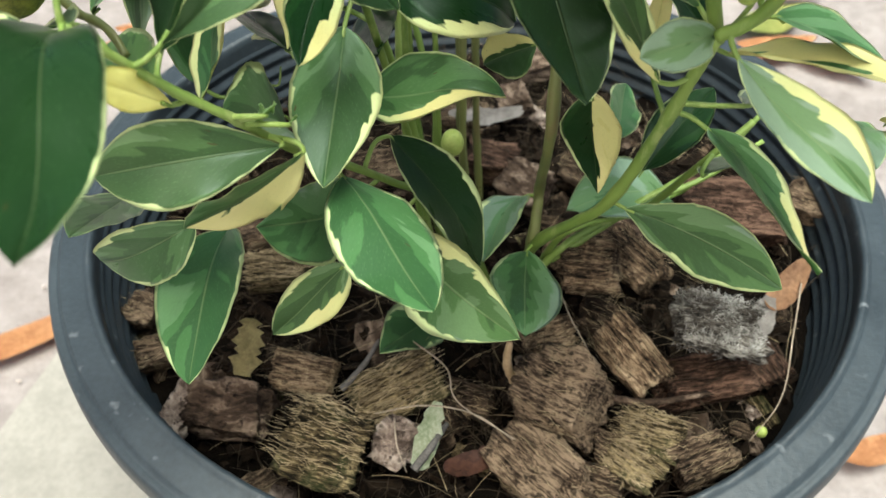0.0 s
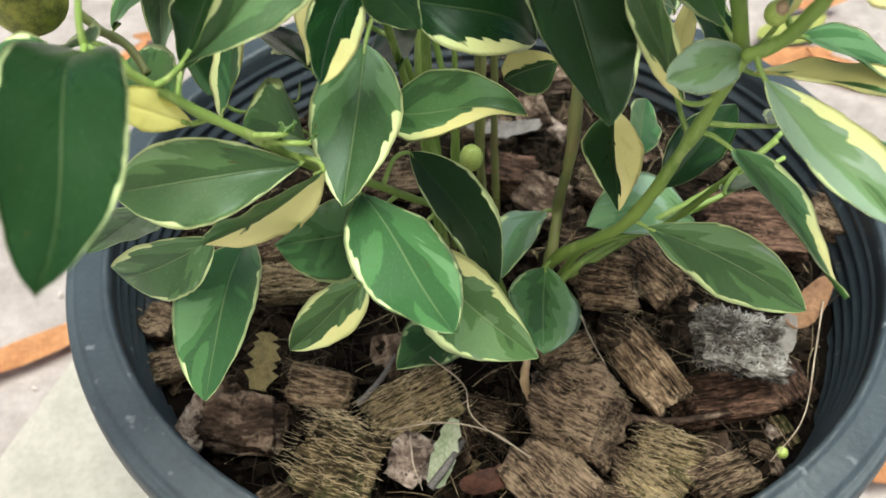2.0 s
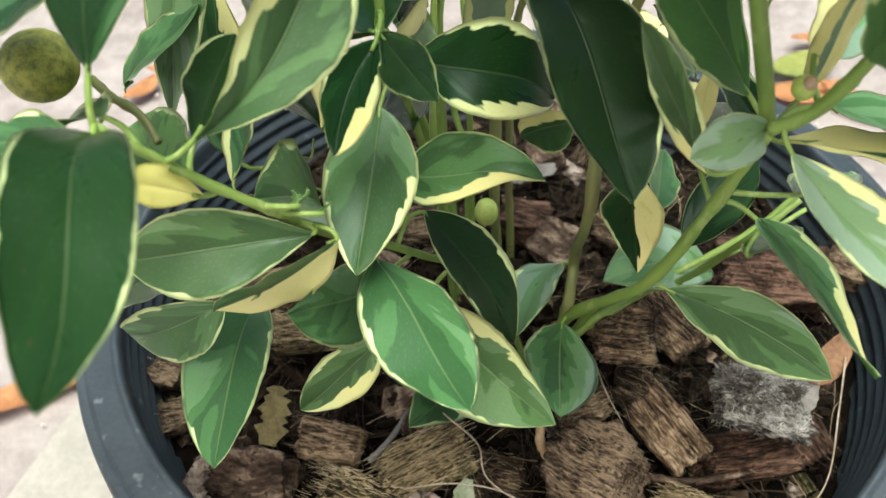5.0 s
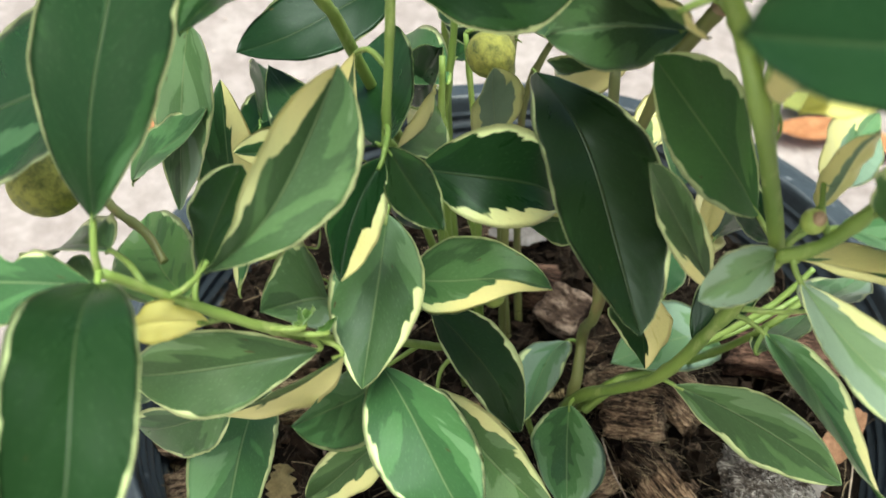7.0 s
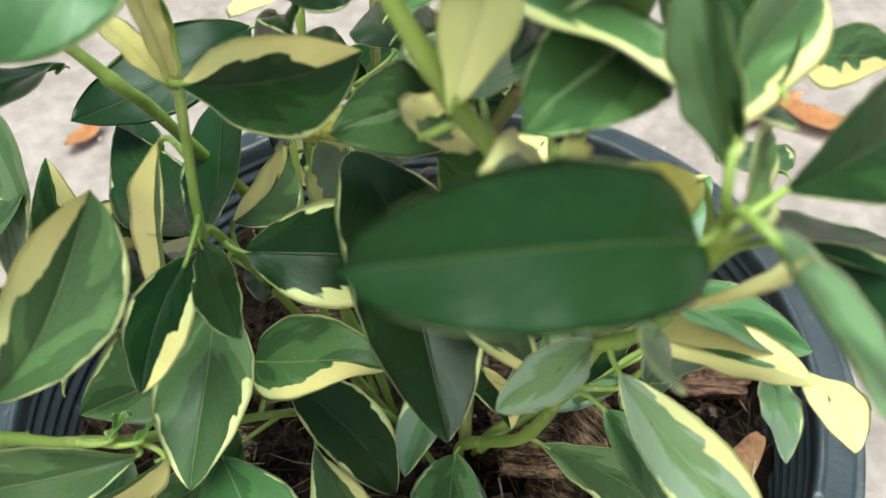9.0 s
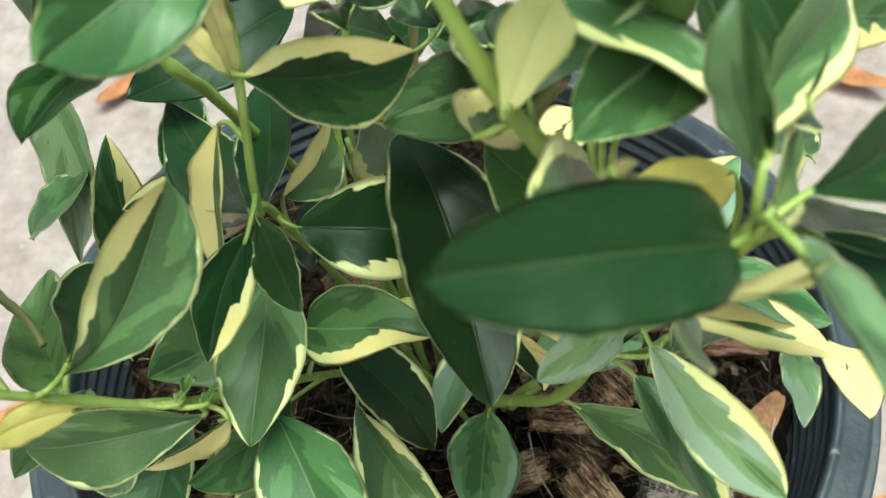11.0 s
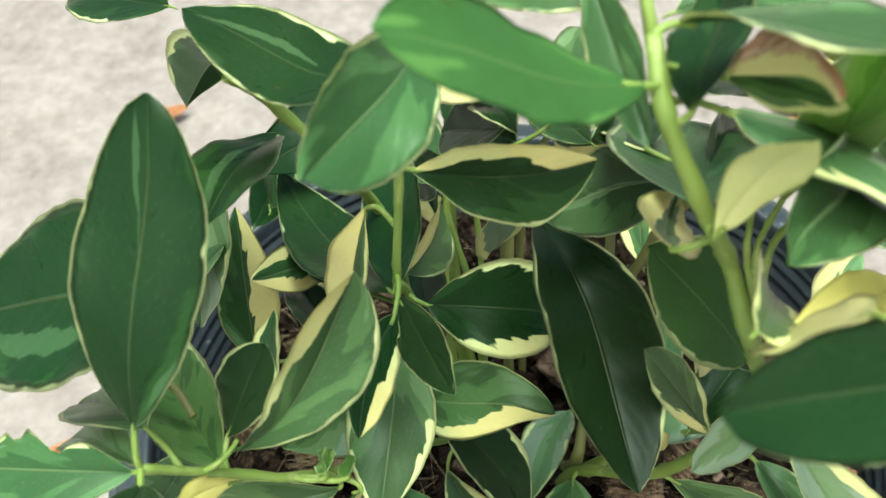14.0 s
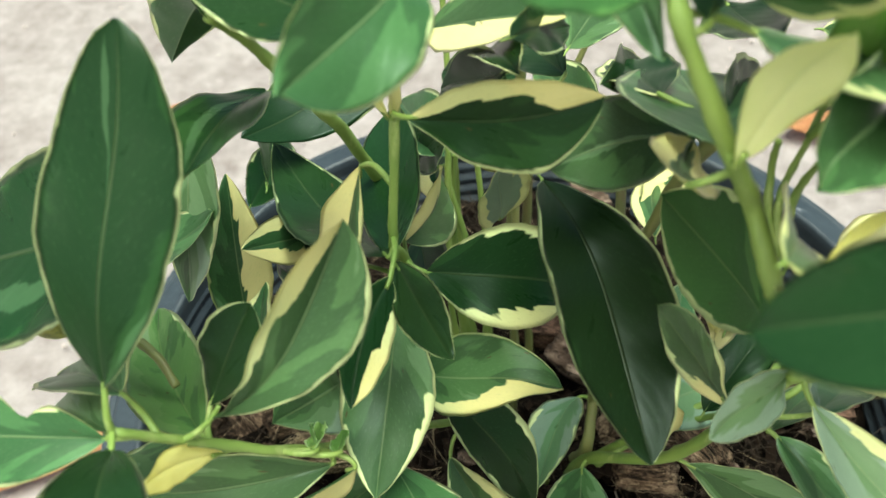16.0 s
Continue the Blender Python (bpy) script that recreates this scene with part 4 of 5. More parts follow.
stem("branch", [(0.014, -0.028, SOIL - 0.012), (-0.006, -0.040, HR + 0.020), (-0.030, -0.068, HR + 0.066), *[(-0.0481, -0.0949, 0.3357), (-0.0579, -0.1089, 0.3570), (-0.0676, -0.1146, 0.3693), (-0.0795, -0.1248, 0.3908)]], 0.0013, 0.0010, green_stem, (0.5, 0.65, 0.8))
stem("branch", [(-0.012, 0.012, SOIL - 0.012), (-0.028, 0.004, SOIL + 0.09), (-0.046, -0.037, HR + 0.146), (-0.0492, -0.0463, HR + 0.164), (-0.0529, -0.0482, HR + 0.172), (-0.060, -0.0475, HR + 0.181), (-0.064, -0.052, HR + 0.191), (-0.0666, -0.0587, HR + 0.199)], 0.0019, 0.0011, green_stem, (0.5, 0.7, 0.85))
stem("trunk", [(0.020, -0.010, SOIL - 0.012), *[(0.0212, -0.0422, 0.2447), (0.0236, -0.0301, 0.2620), (0.0204, -0.0663, 0.3246)], (0.022, -0.030, HR + 0.14)], 0.0022, 0.0014, woody_stem, (0.25, 0.5, 0.75), "olive-brown woody stem")
stem("branch", [(0.022, -0.016, SOIL - 0.01), *[(0.0319, -0.0456, 0.2529), (0.0594, -0.0376, 0.2566), (0.0691, -0.0595, 0.2996), (0.0825, -0.0559, 0.3133)]], 0.0014, 0.0010, green_stem, (0.3, 0.6))

for top, mid_, r, mat in (((-0.0228, 0.0120, 0.3570), (-0.0261, 0.0080, 0.3189), 0.0017, green_stem), ((-0.0034, 0.0300, 0.3506), (-0.0054, 0.0220, 0.3140), 0.0021, woody_stem),
                         ((-0.0278, 0.0400, 0.3584), (-0.0265, 0.0340, 0.3256), 0.0015, green_stem), ((0.0119, 0.0350, 0.3452), (0.0012, 0.0300, 0.3168), 0.0017, woody_stem),
                         ((-0.0199, 0.0000, 0.3010), (-0.0150, -0.0040, 0.2802), 0.0016, green_stem)):
    t_, m_ = Vector(top), Vector(mid_)
    stem("branch", [(m_.x * 0.8 + 0.004, m_.y * 0.8 + 0.004, SOIL - 0.012), (m_.x * 0.95, m_.y * 0.95, m_.z * 0.5 + SOIL * 0.5), m_, t_, t_ + (t_ - m_).normalized() * 0.03], r, r * 0.6, mat, (0.4, 0.6, 0.8))


# petioles and shoots that fan out beside the arching branch
for pts, r0, r1 in (([(0.026, -0.042, 0.232), (0.0363, -0.0401, 0.2437), (0.0544, -0.0335, 0.2523), (0.0741, -0.0284, 0.2633), (0.0890, -0.0240, 0.2738), (0.1004, -0.0184, 0.2855)], 0.0016, 0.0010),
                    ([(0.030, -0.036, 0.228), (0.0607, -0.0255, 0.2459), (0.0866, -0.0169, 0.2533), (0.1103, -0.0057, 0.2631)], 0.0014, 0.0009),
                    ([(0.0440, -0.0872, 0.3960), (0.0412, -0.0828, 0.4052), (0.0405, -0.0799, 0.4147), (0.0400, -0.0809, 0.4207)], 0.0009, 0.0006),
                    ([(0.0440, -0.0872, 0.3960), (0.0430, -0.0820, 0.4080), (0.0455, -0.0803, 0.4209)], 0.0009, 0.0006),
                    ([(0.0450, -0.0880, 0.3950), (0.0450, -0.0835, 0.4080), (0.0470, -0.0837, 0.4176)], 0.0009, 0.0006)):
    stem("branch", pts, r0, r1, green_stem, (0.4, 0.75))
# upright woody shoots behind
for lo, up, r, mat in (((-0.0268, -0.0150, 0.3000), (-0.0253, -0.0061, 0.3600), 0.0014, green_stem), ((-0.0150, -0.0060, 0.3200), (-0.0185, -0.0010, 0.3650), 0.0012, green_stem), ((-0.0051, -0.0120, 0.3200), (-0.0052, -0.0077, 0.3700), 0.0016, woody_stem)):
    stem("branch", [(lo[0] * 0.7, lo[1] * 0.4 + 0.006, SOIL - 0.012), (lo[0] * 0.9, lo[1] * 0.8, 0.255), lo, up], r, r * 0.7, mat, (0.5, 0.7, 0.9))
# a cut side shoot with a brown ring at its end
stem("branch", [(0.0225, -0.0560, 0.3600), (0.0262, -0.0600, 0.3800), (0.0283, -0.0626, 0.3935), (0.0317, -0.0619, 0.3996), (0.0367, -0.0632, 0.4093)], 0.0013, 0.0017, woody_stem, (0.6, 0.95))
stem("branch_end", [(0.0362, -0.0631, 0.4083), (0.0369, -0.0633, 0.4097)], 0.0021, 0.0016, bud_mat, (), "brown cut end of a shoot")
stem("branch", [(-0.1017, -0.0796, 0.3694), (-0.0948, -0.0864, 0.3693), (-0.0866, -0.0928, 0.3695), (-0.0815, -0.0985, 0.3660)], 0.0011, 0.0010, woody_stem, (0.5,))
# growing tip of the tall branch
stem("branch", [(0.0149, -0.0968, 0.4570), (0.0137, -0.0908, 0.4614), (0.0119, -0.0867, 0.4677), (0.0106, -0.0827, 0.4738), (0.0103, -0.0800, 0.4790)], 0.0014, 0.0008, green_stem, (0.3, 0.6))
# thin curled tendrils of stunted leaves
for pts in ([(0.0460, -0.0878, 0.3886), (0.0440, -0.0858, 0.3930), (0.0443, -0.0843, 0.3968), (0.0461, -0.0842, 0.3981), (0.0471, -0.0860, 0.3951), (0.0457, -0.0882, 0.3921)],
            [(-0.0721, -0.0511, 0.3066), (-0.0705, -0.0480, 0.3120), (-0.0698, -0.0466, 0.3174), (-0.0651, -0.0477, 0.3203), (-0.0612, -0.0477, 0.3203), (-0.0601, -0.0453, 0.3252)],
            [(-0.0606, -0.0516, 0.3059), (-0.0579, -0.0535, 0.3108), (-0.0599, -0.0546, 0.3139), (-0.0622, -0.0548, 0.3097), (-0.0600, -0.0560, 0.3090), (-0.0595, -0.0556, 0.3112)]):
    stem("tendril", pts, 0.0005, 0.0003, green_stem)


# fruit
def fruit(name, place, r, mat, label, squash=0.95):
    bm = bmesh.new()
    bmesh.ops.create_uvsphere(bm, u_segments=32, v_segments=20, radius=r)
    for v in bm.verts:
        d = v.co.normalized()
        dent = 0.10 * math.exp(-((1 - d.z) / 0.05)) + 0.05 * math.exp(-((1 + d.z) / 0.04))
        v.co = d * r * (1 - dent + 0.012 * noise.noise(d * 6) + 0.008 * noise.noise(d * 40))
        v.co.z *= squash
        v.co += Vector(place) - Vector((0, 0, SOIL))
    return part(name, bm, mat, plant, label)


fruit("fruit", (-0.112, -0.081, HR + 0.139), 0.0088, fruit_mat, "unripe yellow-green speckled fruit")
fruit("fruit", (-0.0109, -0.0320, 0.3775), 0.0065, fruit_mat, "unripe olive-green fruit")
fruit("fruitlet", (-0.0084, -0.0333, 0.2852), 0.0040, fruitlet_mat, "tiny green fruitlet", 1.3)
BUD = Vector((0.0538, -0.0990, 0.3825))
fruit("bud", BUD, 0.0025, fruitlet_mat, "green bud with a brown tip", 1.1)
fruit("bud", BUD + Vector((0.0003, -0.0012, 0.0018)), 0.0014, bud_mat, "brown bud scale", 1.2)

fruit("fruitlet", (0.1001, -0.1027, HR - 0.022), 0.0021, fruitlet_mat, "tiny fallen green fruitlet", 1.0)

# leaves
leaf((-0.0365, -0.0958, 0.3271), (-0.0120, -0.1398, 0.3266), 0.258, -19.3, (0.006, 0.021), (-9.3, -7.7), 0.004, 0.47, 0.78, 11.5, cream=((0.07, 0.06, 0.09, 0.07, 0.06, 0.07), 0.08), tone=0.52)
leaf((-0.0796, -0.0713, 0.2818), (-0.0803, -0.1291, 0.2801), 0.239, 9.2, (0.055, 0.014), (21.1, 20.8), -0.009, 0.48, 0.70, 0.2, cream=(0.07, 0.07), tone=0.44)
leaf((-0.0766, -0.1012, 0.3152), (-0.1157, -0.0868, 0.2837), 0.199, -66.5, (0.060, -0.012), (17.6, 16.9), 0.021, 0.46, 0.76, -2.9, cream=(0.16, 0.05), tone=0.60)
leaf((-0.0483, -0.1061, 0.3463), (-0.0928, -0.1114, 0.3410), 0.238, -35.9, (0.127, -0.003), (20.7, 14.6), -0.015, 0.56, 0.77, -3.2, cream=(0.08, 0.08), tone=0.42)
leaf((-0.0433, -0.1058, 0.3440), (-0.0771, -0.1066, 0.3186), 0.241, -90.4, (0.055, 0.006), (13.0, 8.0), -0.005, 0.48, 0.77, 17.6, cream=(0.05, 1.00), tone=0.50)
leaf((-0.0359, -0.0698, 0.3552), (-0.0392, -0.1090, 0.3355), 0.261, -3.6, (0.016, -0.018), (13.3, 8.2), 0.007, 0.45, 0.77, 13.5, cream=((0.06, 0.08, 0.13, 0.15, 0.12, 0.12), (0.06, 0.08, 0.13, 0.15, 0.12, 0.12)), tone=0.42)
leaf((-0.0295, -0.0748, 0.3364), (0.0057, -0.0824, 0.3423), 0.313, -13.1, (0.065, -0.033), (11.2, 23.8), 0.000, 0.35, 0.65, -35.1, cream=((0.12, 0.30, 0.60, 0.80, 0.90, 0.70), 0.03), tone=0.50)
leaf((-0.0267, -0.0648, 0.3145), (0.0006, -0.0788, 0.2728), 0.210, -18.4, (0.048, -0.010), (14.3, 16.6), 0.036, 0.47, 0.72, 5.2, cream=(0.07, 0.07), tone=0.30)
leaf((-0.0262, -0.0610, 0.2690), (0.0113, -0.1131, 0.2804), 0.235, 40.0, (0.046, -0.002), (23.6, 24.4), -0.017, 0.53, 0.82, -14.6, cream=(0.10, (0.20, 0.30, 0.50, 0.40, 0.20, 0.10)), tone=0.66)
leaf((0.0181, -0.0563, 0.2556), (0.0146, -0.0999, 0.2635), 0.285, -13.5, (-0.012, -0.007), (9.5, 9.1), -0.008, 0.49, 0.81, 2.5, cream=(0.03, 0.03), tone=0.95)
leaf((-0.0389, -0.0947, 0.2915), (-0.0641, -0.0988, 0.2626), 0.214, -44.5, (-0.008, -0.018), (9.0, 8.4), 0.016, 0.43, 0.77, 2.8, cream=((0.10, 0.15, 0.30, 0.15, 0.10, 0.10), (0.20, 0.40, 0.50, 0.50, 0.30, 0.20)), tone=0.60)
leaf((-0.0171, -0.0495, 0.2066), (-0.0326, -0.0878, 0.2382), 0.219, -10.0, (0.049, -0.003), (15.5, 15.8), 0.009, 0.47, 0.80, 2.5, cream=(0.13, 0.13), tone=0.70)
leaf((0.0433, -0.0776, 0.2977), (0.0843, -0.1048, 0.2933), 0.221, 53.9, (-0.029, 0.000), (4.9, 6.5), 0.032, 0.53, 0.80, -9.1, cream=(0.06, 0.06), tone=0.85)
leaf((0.0547, -0.0950, 0.3427), (0.0749, -0.1326, 0.3316), 0.195, -35.2, (0.033, 0.018), (12.6, 11.0), -0.008, 0.45, 0.85, -44.9, cream=(0.08, (0.06, 0.12, 0.22, 0.40, 0.60, 0.90)), tone=0.80)
leaf((0.0540, -0.1029, 0.3691), (0.0803, -0.1302, 0.3518), 0.189, 10.3, (0.088, -0.035), (25.3, 18.3), -0.050, 0.53, 0.76, 13.9, cream=(0.12, (0.20, 0.36, 0.40, 0.46, 0.42, 0.30)), tone=1.50)
leaf((0.0584, -0.0839, 0.3571), (0.0958, -0.1007, 0.3597), 0.217, -26.7, (0.045, 0.002), (18.1, 14.8), -0.018, 0.50, 0.70, 12.0, cream=(1.2, 1.0), tone=0.70)
leaf((0.0665, -0.0855, 0.3683), (0.1013, -0.0860, 0.3507), 0.222, -20.0, (0.039, 0.012), (15.8, 15.6), 0.002, 0.45, 0.78, -1.1, cream=(0.04, 0.04), tone=0.95)
leaf((0.0500, -0.0969, 0.3706), (0.0293, -0.1173, 0.3789), 0.180, -33.0, (-0.001, 0.031), (11.9, 14.1), -0.004, 0.51, 0.74, 1.6, cream=(0.04, 0.04), tone=1.50)
leaf((0.0401, -0.0956, 0.3572), (0.0192, -0.1006, 0.3980), 0.112, -18.0, (-0.035, 0.005), (6.5, 9.0), -0.020, 0.52, 0.71, 5.6, cream=((0.50, 0.30, 0.06, 0.05, 0.05, 0.10), (1.00, 0.70, 0.25, 0.15, 0.12, 0.10)), tone=0.50)
leaf((-0.0001, -0.0547, 0.3870), (0.0203, -0.1162, 0.3667), 0.215, -19.6, (0.052, 0.024), (13.1, 19.1), 0.032, 0.49, 0.70, 7.6, cream=(0.01, 0.01), tone=0.00, shaded=True)
leaf((0.0271, -0.0847, 0.3454), (0.0350, -0.0748, 0.3016), 0.182, 70.5, (-0.069, 0.023), (5.0, 10.5), -0.029, 0.42, 0.83, 9.9, cream=(0.05, 0.90), tone=0.30)
leaf((0.0780, -0.0117, 0.2387), (0.0320, -0.0445, 0.2635), 0.243, 4.7, (0.084, 0.006), (19.1, 15.3), -0.021, 0.48, 0.80, 2.5, cream=(0.03, 0.03), tone=1.30)
leaf((0.0184, -0.0274, 0.2538), (0.0022, -0.0689, 0.2639), 0.207, 26.1, (0.079, 0.018), (21.4, 19.7), -0.015, 0.48, 0.77, -0.7, cream=(0.13, 0.13), tone=1.50)
leaf((-0.0433, -0.0714, 0.2911), (-0.0560, -0.1146, 0.3272), 0.222, -72.3, (0.052, 0.018), (17.5, 15.1), 0.013, 0.47, 0.77, -12.0, cream=(0.04, 0.04), tone=0.75)
leaf((-0.1081, -0.0674, 0.2931), (-0.1082, -0.1074, 0.3160), 0.210, -11.9, (0.004, 0.000), (11.8, 11.3), 0.005, 0.48, 0.80, -1.7, cream=(0.08, 0.08), tone=0.75)
leaf((-0.0778, -0.1292, 0.3925), (-0.0630, -0.1895, 0.3977), 0.164, -7.8, (0.047, 0.057), (33.0, 10.7), 0.008, 0.47, 0.70, -5.8, cream=(0.01, 0.01), tone=0.05)
leaf((-0.0788, -0.1215, 0.4003), (-0.0715, -0.0844, 0.4502), 0.214, -8.2, (0.030, 0.029), (-0.8, 0.9), -0.011, 0.52, 0.66, 6.5, cream=(0.01, 0.01), tone=0.25, streak=((0.0, 0.0, 0.008), (0.55, 0.02, 0.012), (0.66, 0.10, 0.02), (0.75, 0.22, 0.05), (0.84, 0.26, 0.11), (0.93, 0.42, 0.05), (0.97, 0.6, 0.0)))
leaf((-0.0659, -0.1154, 0.3807), (-0.0382, -0.0949, 0.4150), 0.228, 62.0, (0.096, 0.027), (36.0, 19.0), -0.049, 0.66, 0.68, 23.6, cream=(0.06, (0.03, 0.04, 0.28, 0.38, 0.60, 0.90)), tone=0.46)
leaf((-0.0699, -0.1079, 0.3733), (-0.0601, -0.0953, 0.3915), 0.314, -10.5, (0.022, -0.003), (3.6, 4.5), 0.005, 0.58, 0.68, 7.4, cream=(0.05, 0.05), tone=0.20)
leaf((-0.0421, -0.0553, 0.3921), (-0.0517, -0.0690, 0.3478), 0.197, 30.4, (0.016, 0.014), (12.9, 15.8), 0.008, 0.52, 0.86, 9.9, cream=(1.20, (0.50, 0.40, 0.35, 0.40, 0.60, 1.00)), tone=0.40)
leaf((-0.0342, -0.0706, 0.3765), (-0.0198, -0.0995, 0.3786), 0.183, 22.2, (-0.011, -0.003), (11.5, 12.5), -0.011, 0.51, 0.80, -3.8, cream=(0.04, 0.04), tone=0.30)
leaf((-0.0342, -0.0777, 0.3795), (-0.0414, -0.1049, 0.3681), 0.227, -40.8, (-0.052, -0.007), (4.1, 5.3), -0.037, 0.49, 0.82, -2.2, cream=(0.10, (0.05, 0.15, 0.30, 0.60, 0.70, 0.50)), tone=0.20)
leaf((-0.0282, -0.0630, 0.3642), (0.0089, -0.0516, 0.3445), 0.317, 12.2, (0.122, -0.039), (10.9, 24.7), 0.001, 0.47, 0.79, -15.8, cream=((0.05, 0.15, 0.25, 0.35, 0.30, 0.10), 0.10), tone=0.33)
leaf((-0.0281, -0.0673, 0.4157), (0.0084, -0.0798, 0.4301), 0.255, 63.7, (0.031, -0.010), (20.5, 16.9), -0.050, 0.57, 0.74, 14.2, cream=(0.09, (0.60, 0.42, 0.40, 0.45, 1.00, 1.10)), tone=0.30)
leaf((0.0350, -0.0465, 0.3933), (0.0002, -0.0763, 0.4098), 0.206, -35.8, (-0.049, 0.003), (4.9, 7.0), -0.045, 0.51, 0.81, -10.7, cream=(0.04, 0.04), tone=0.40, streak=((0.02, 0.0, 0.05), (0.4, -0.05, 0.06), (0.7, 0.05, 0.12), (0.95, 0.0, 0.04)))
leaf((-0.0260, -0.0745, 0.4516), (-0.0392, -0.1122, 0.4555), 0.259, -44.7, (0.060, 0.035), (20.8, 20.6), 0.017, 0.56, 0.55, -26.4, cream=(0.05, 0.05), tone=0.45)
leaf((-0.0654, -0.0384, 0.4009), (-0.0716, -0.0812, 0.4124), 0.228, 8.6, (0.05, 0.005), (20.2, 14.1), -0.031, 0.49, 0.78, -8.0, cream=(0.03, 0.03), tone=0.30, streak=((0.1, 0.0, 0.04), (0.4, -0.35, 0.10), (0.8, -0.3, 0.12), (0.95, -0.2, 0.0)))
# this leaf faces away from the light; its shade is in the colour
leaf((-0.0423, 0.0363, 0.3618), (-0.0856, -0.0107, 0.3637), 0.208, -14.0, (-0.011, 0.029), (11.9, 10.0), 0.014, 0.48, 0.78, -3.8, cream=(0.00, 0.00), tone=0.00, shaded=True)
leaf((-0.0354, -0.0740, 0.4465), (-0.0790, -0.0402, 0.4388), 0.179, 0.1, (-0.081, -0.041), (2.3, 1.8), 0.002, 0.45, 0.77, 14.4, cream=(0.05, 0.05), tone=0.20, streak=((0.3, -0.2, 0.02), (0.5, -0.3, 0.10), (0.75, -0.15, 0.08), (0.95, 0.0, 0.02)))
leaf((-0.0666, -0.0587, 0.4340), (-0.0891, -0.0315, 0.4049), 0.228, 58.5, (0.127, 0.024), (24.2, 27.7), 0.013, 0.48, 0.79, -21.6, cream=(0.15, 0.16), tone=0.30, flip=True)
leaf((-0.0709, -0.1034, 0.4209), (-0.1374, -0.0883, 0.3879), 0.265, -2.4, (-0.008, 0.004), (6.6, 6.0), -0.024, 0.44, 0.80, 11.1, cream=(0.01, 0.01), tone=0.35, petiole=0, streak=((0.1, 0.30, 0.03), (0.35, 0.45, 0.12), (0.6, 0.5, 0.14), (0.85, 0.35, 0.03)))
leaf((-0.0711, -0.1130, 0.3705), (-0.1047, -0.0566, 0.3408), 0.149, -9.3, (0.003, -0.006), (14.9, 16.2), 0.039, 0.46, 0.81, -1.4, cream=(0.05, 0.05), tone=1.00, fresh=True)
leaf((-0.0833, -0.1225, 0.3846), (-0.1255, -0.1195, 0.3800), 0.222, -15.1, (0.060, 0.007), (15.0, 13.9), -0.005, 0.50, 0.83, 6.6, cream=(0.10, 0.01), tone=0.55, bitten=True)
leaf((-0.1112, -0.0461, 0.3437), (-0.0838, -0.0483, 0.3709), 0.190, -3.6, (0.025, 0.029), (16.3, 15.6), -0.016, 0.49, 0.76, 4.0, cream=(0.06, 0.06), tone=0.80)
leaf((-0.0868, -0.0376, 0.3895), (-0.0977, -0.0512, 0.3378), 0.216, 16.8, (0.007, 0.004), (3.5, 3.4), -0.015, 0.42, 0.71, 31.2, cream=(0.08, 0.08), tone=1.00)
leaf((-0.0853, -0.0481, 0.3208), (-0.0850, -0.0303, 0.3673), 0.190, 22.9, (0.060, -0.003), (17.6, 20.0), 0.009, 0.42, 0.81, 2.0, cream=(0.80, 0.06), tone=0.50)
leaf((-0.0644, -0.0221, 0.3361), (-0.0790, -0.0485, 0.3565), 0.207, -34.9, (0.012, 0.003), (13.5, 12.2), 0.010, 0.49, 0.79, 0.5, cream=(0.50, 0.70), tone=0.50)
leaf((-0.0359, -0.0685, 0.3759), (-0.0814, 0.0047, 0.3491), 0.147, 15.4, (-0.110, 0.013), (3.3, 8.4), -0.013, 0.47, 0.76, -8.0, cream=(0.03, 0.03), tone=0.20)
leaf((-0.0361, -0.0629, 0.3709), (-0.0418, 0.0025, 0.3640), 0.157, -26.2, (0.004, -0.021), (14.7, 11.1), 0.001, 0.46, 0.76, -7.2, cream=(0.02, 0.02), tone=0.05)
leaf((-0.0352, -0.0462, 0.3570), (-0.0286, -0.0037, 0.3443), 0.217, 70.7, (0.077, 0.001), (19.0, 18.1), -0.026, 0.48, 0.78, -0.4, cream=(0.06, 0.90), tone=0.50)
leaf((-0.0393, 0.0198, 0.3255), (-0.0265, 0.0014, 0.3584), 0.214, 52.5, (-0.002, 0.003), (9.2, 11.9), -0.003, 0.49, 0.80, 5.2, cream=(0.04, 0.04), tone=0.30)
leaf((0.0491, -0.0835, 0.3698), (0.0203, -0.0844, 0.4104), 0.262, -4.7, (-0.011, 0.005), (6.9, 7.4), -0.029, 0.51, 0.76, -22.9, cream=(0.07, 0.07), tone=0.30, fresh=True)
leaf((0.0518, -0.1340, 0.4397), (0.0139, -0.1503, 0.4552), 0.198, -18.5, (0.062, 0.025), (15.4, 13.7), -0.005, 0.46, 0.50, -13.4, cream=(0.0, 0.0), tone=0.00)
# the pale band along this midrib is sheen painted into the colour
leaf((0.0479, -0.0887, 0.4355), (0.0326, -0.1164, 0.4420), 0.304, -39.9, (0.116, 0.065), (16.5, 32.7), -0.015, 0.44, 0.76, 13.8, cream=(0.03, 0.03), tone=0.62, streak=((0.0, 0.0, 0.03), (0.5, 0.0, 0.07), (0.97, 0.0, 0.02)))
leaf((0.0273, -0.0920, 0.4510), (0.0718, -0.1064, 0.4328), 0.225, -31.9, (0.084, 0.002), (-6.4, -12.4), -0.025, 0.41, 0.54, 4.7, cream=(0.30, 0.05), tone=0.80)
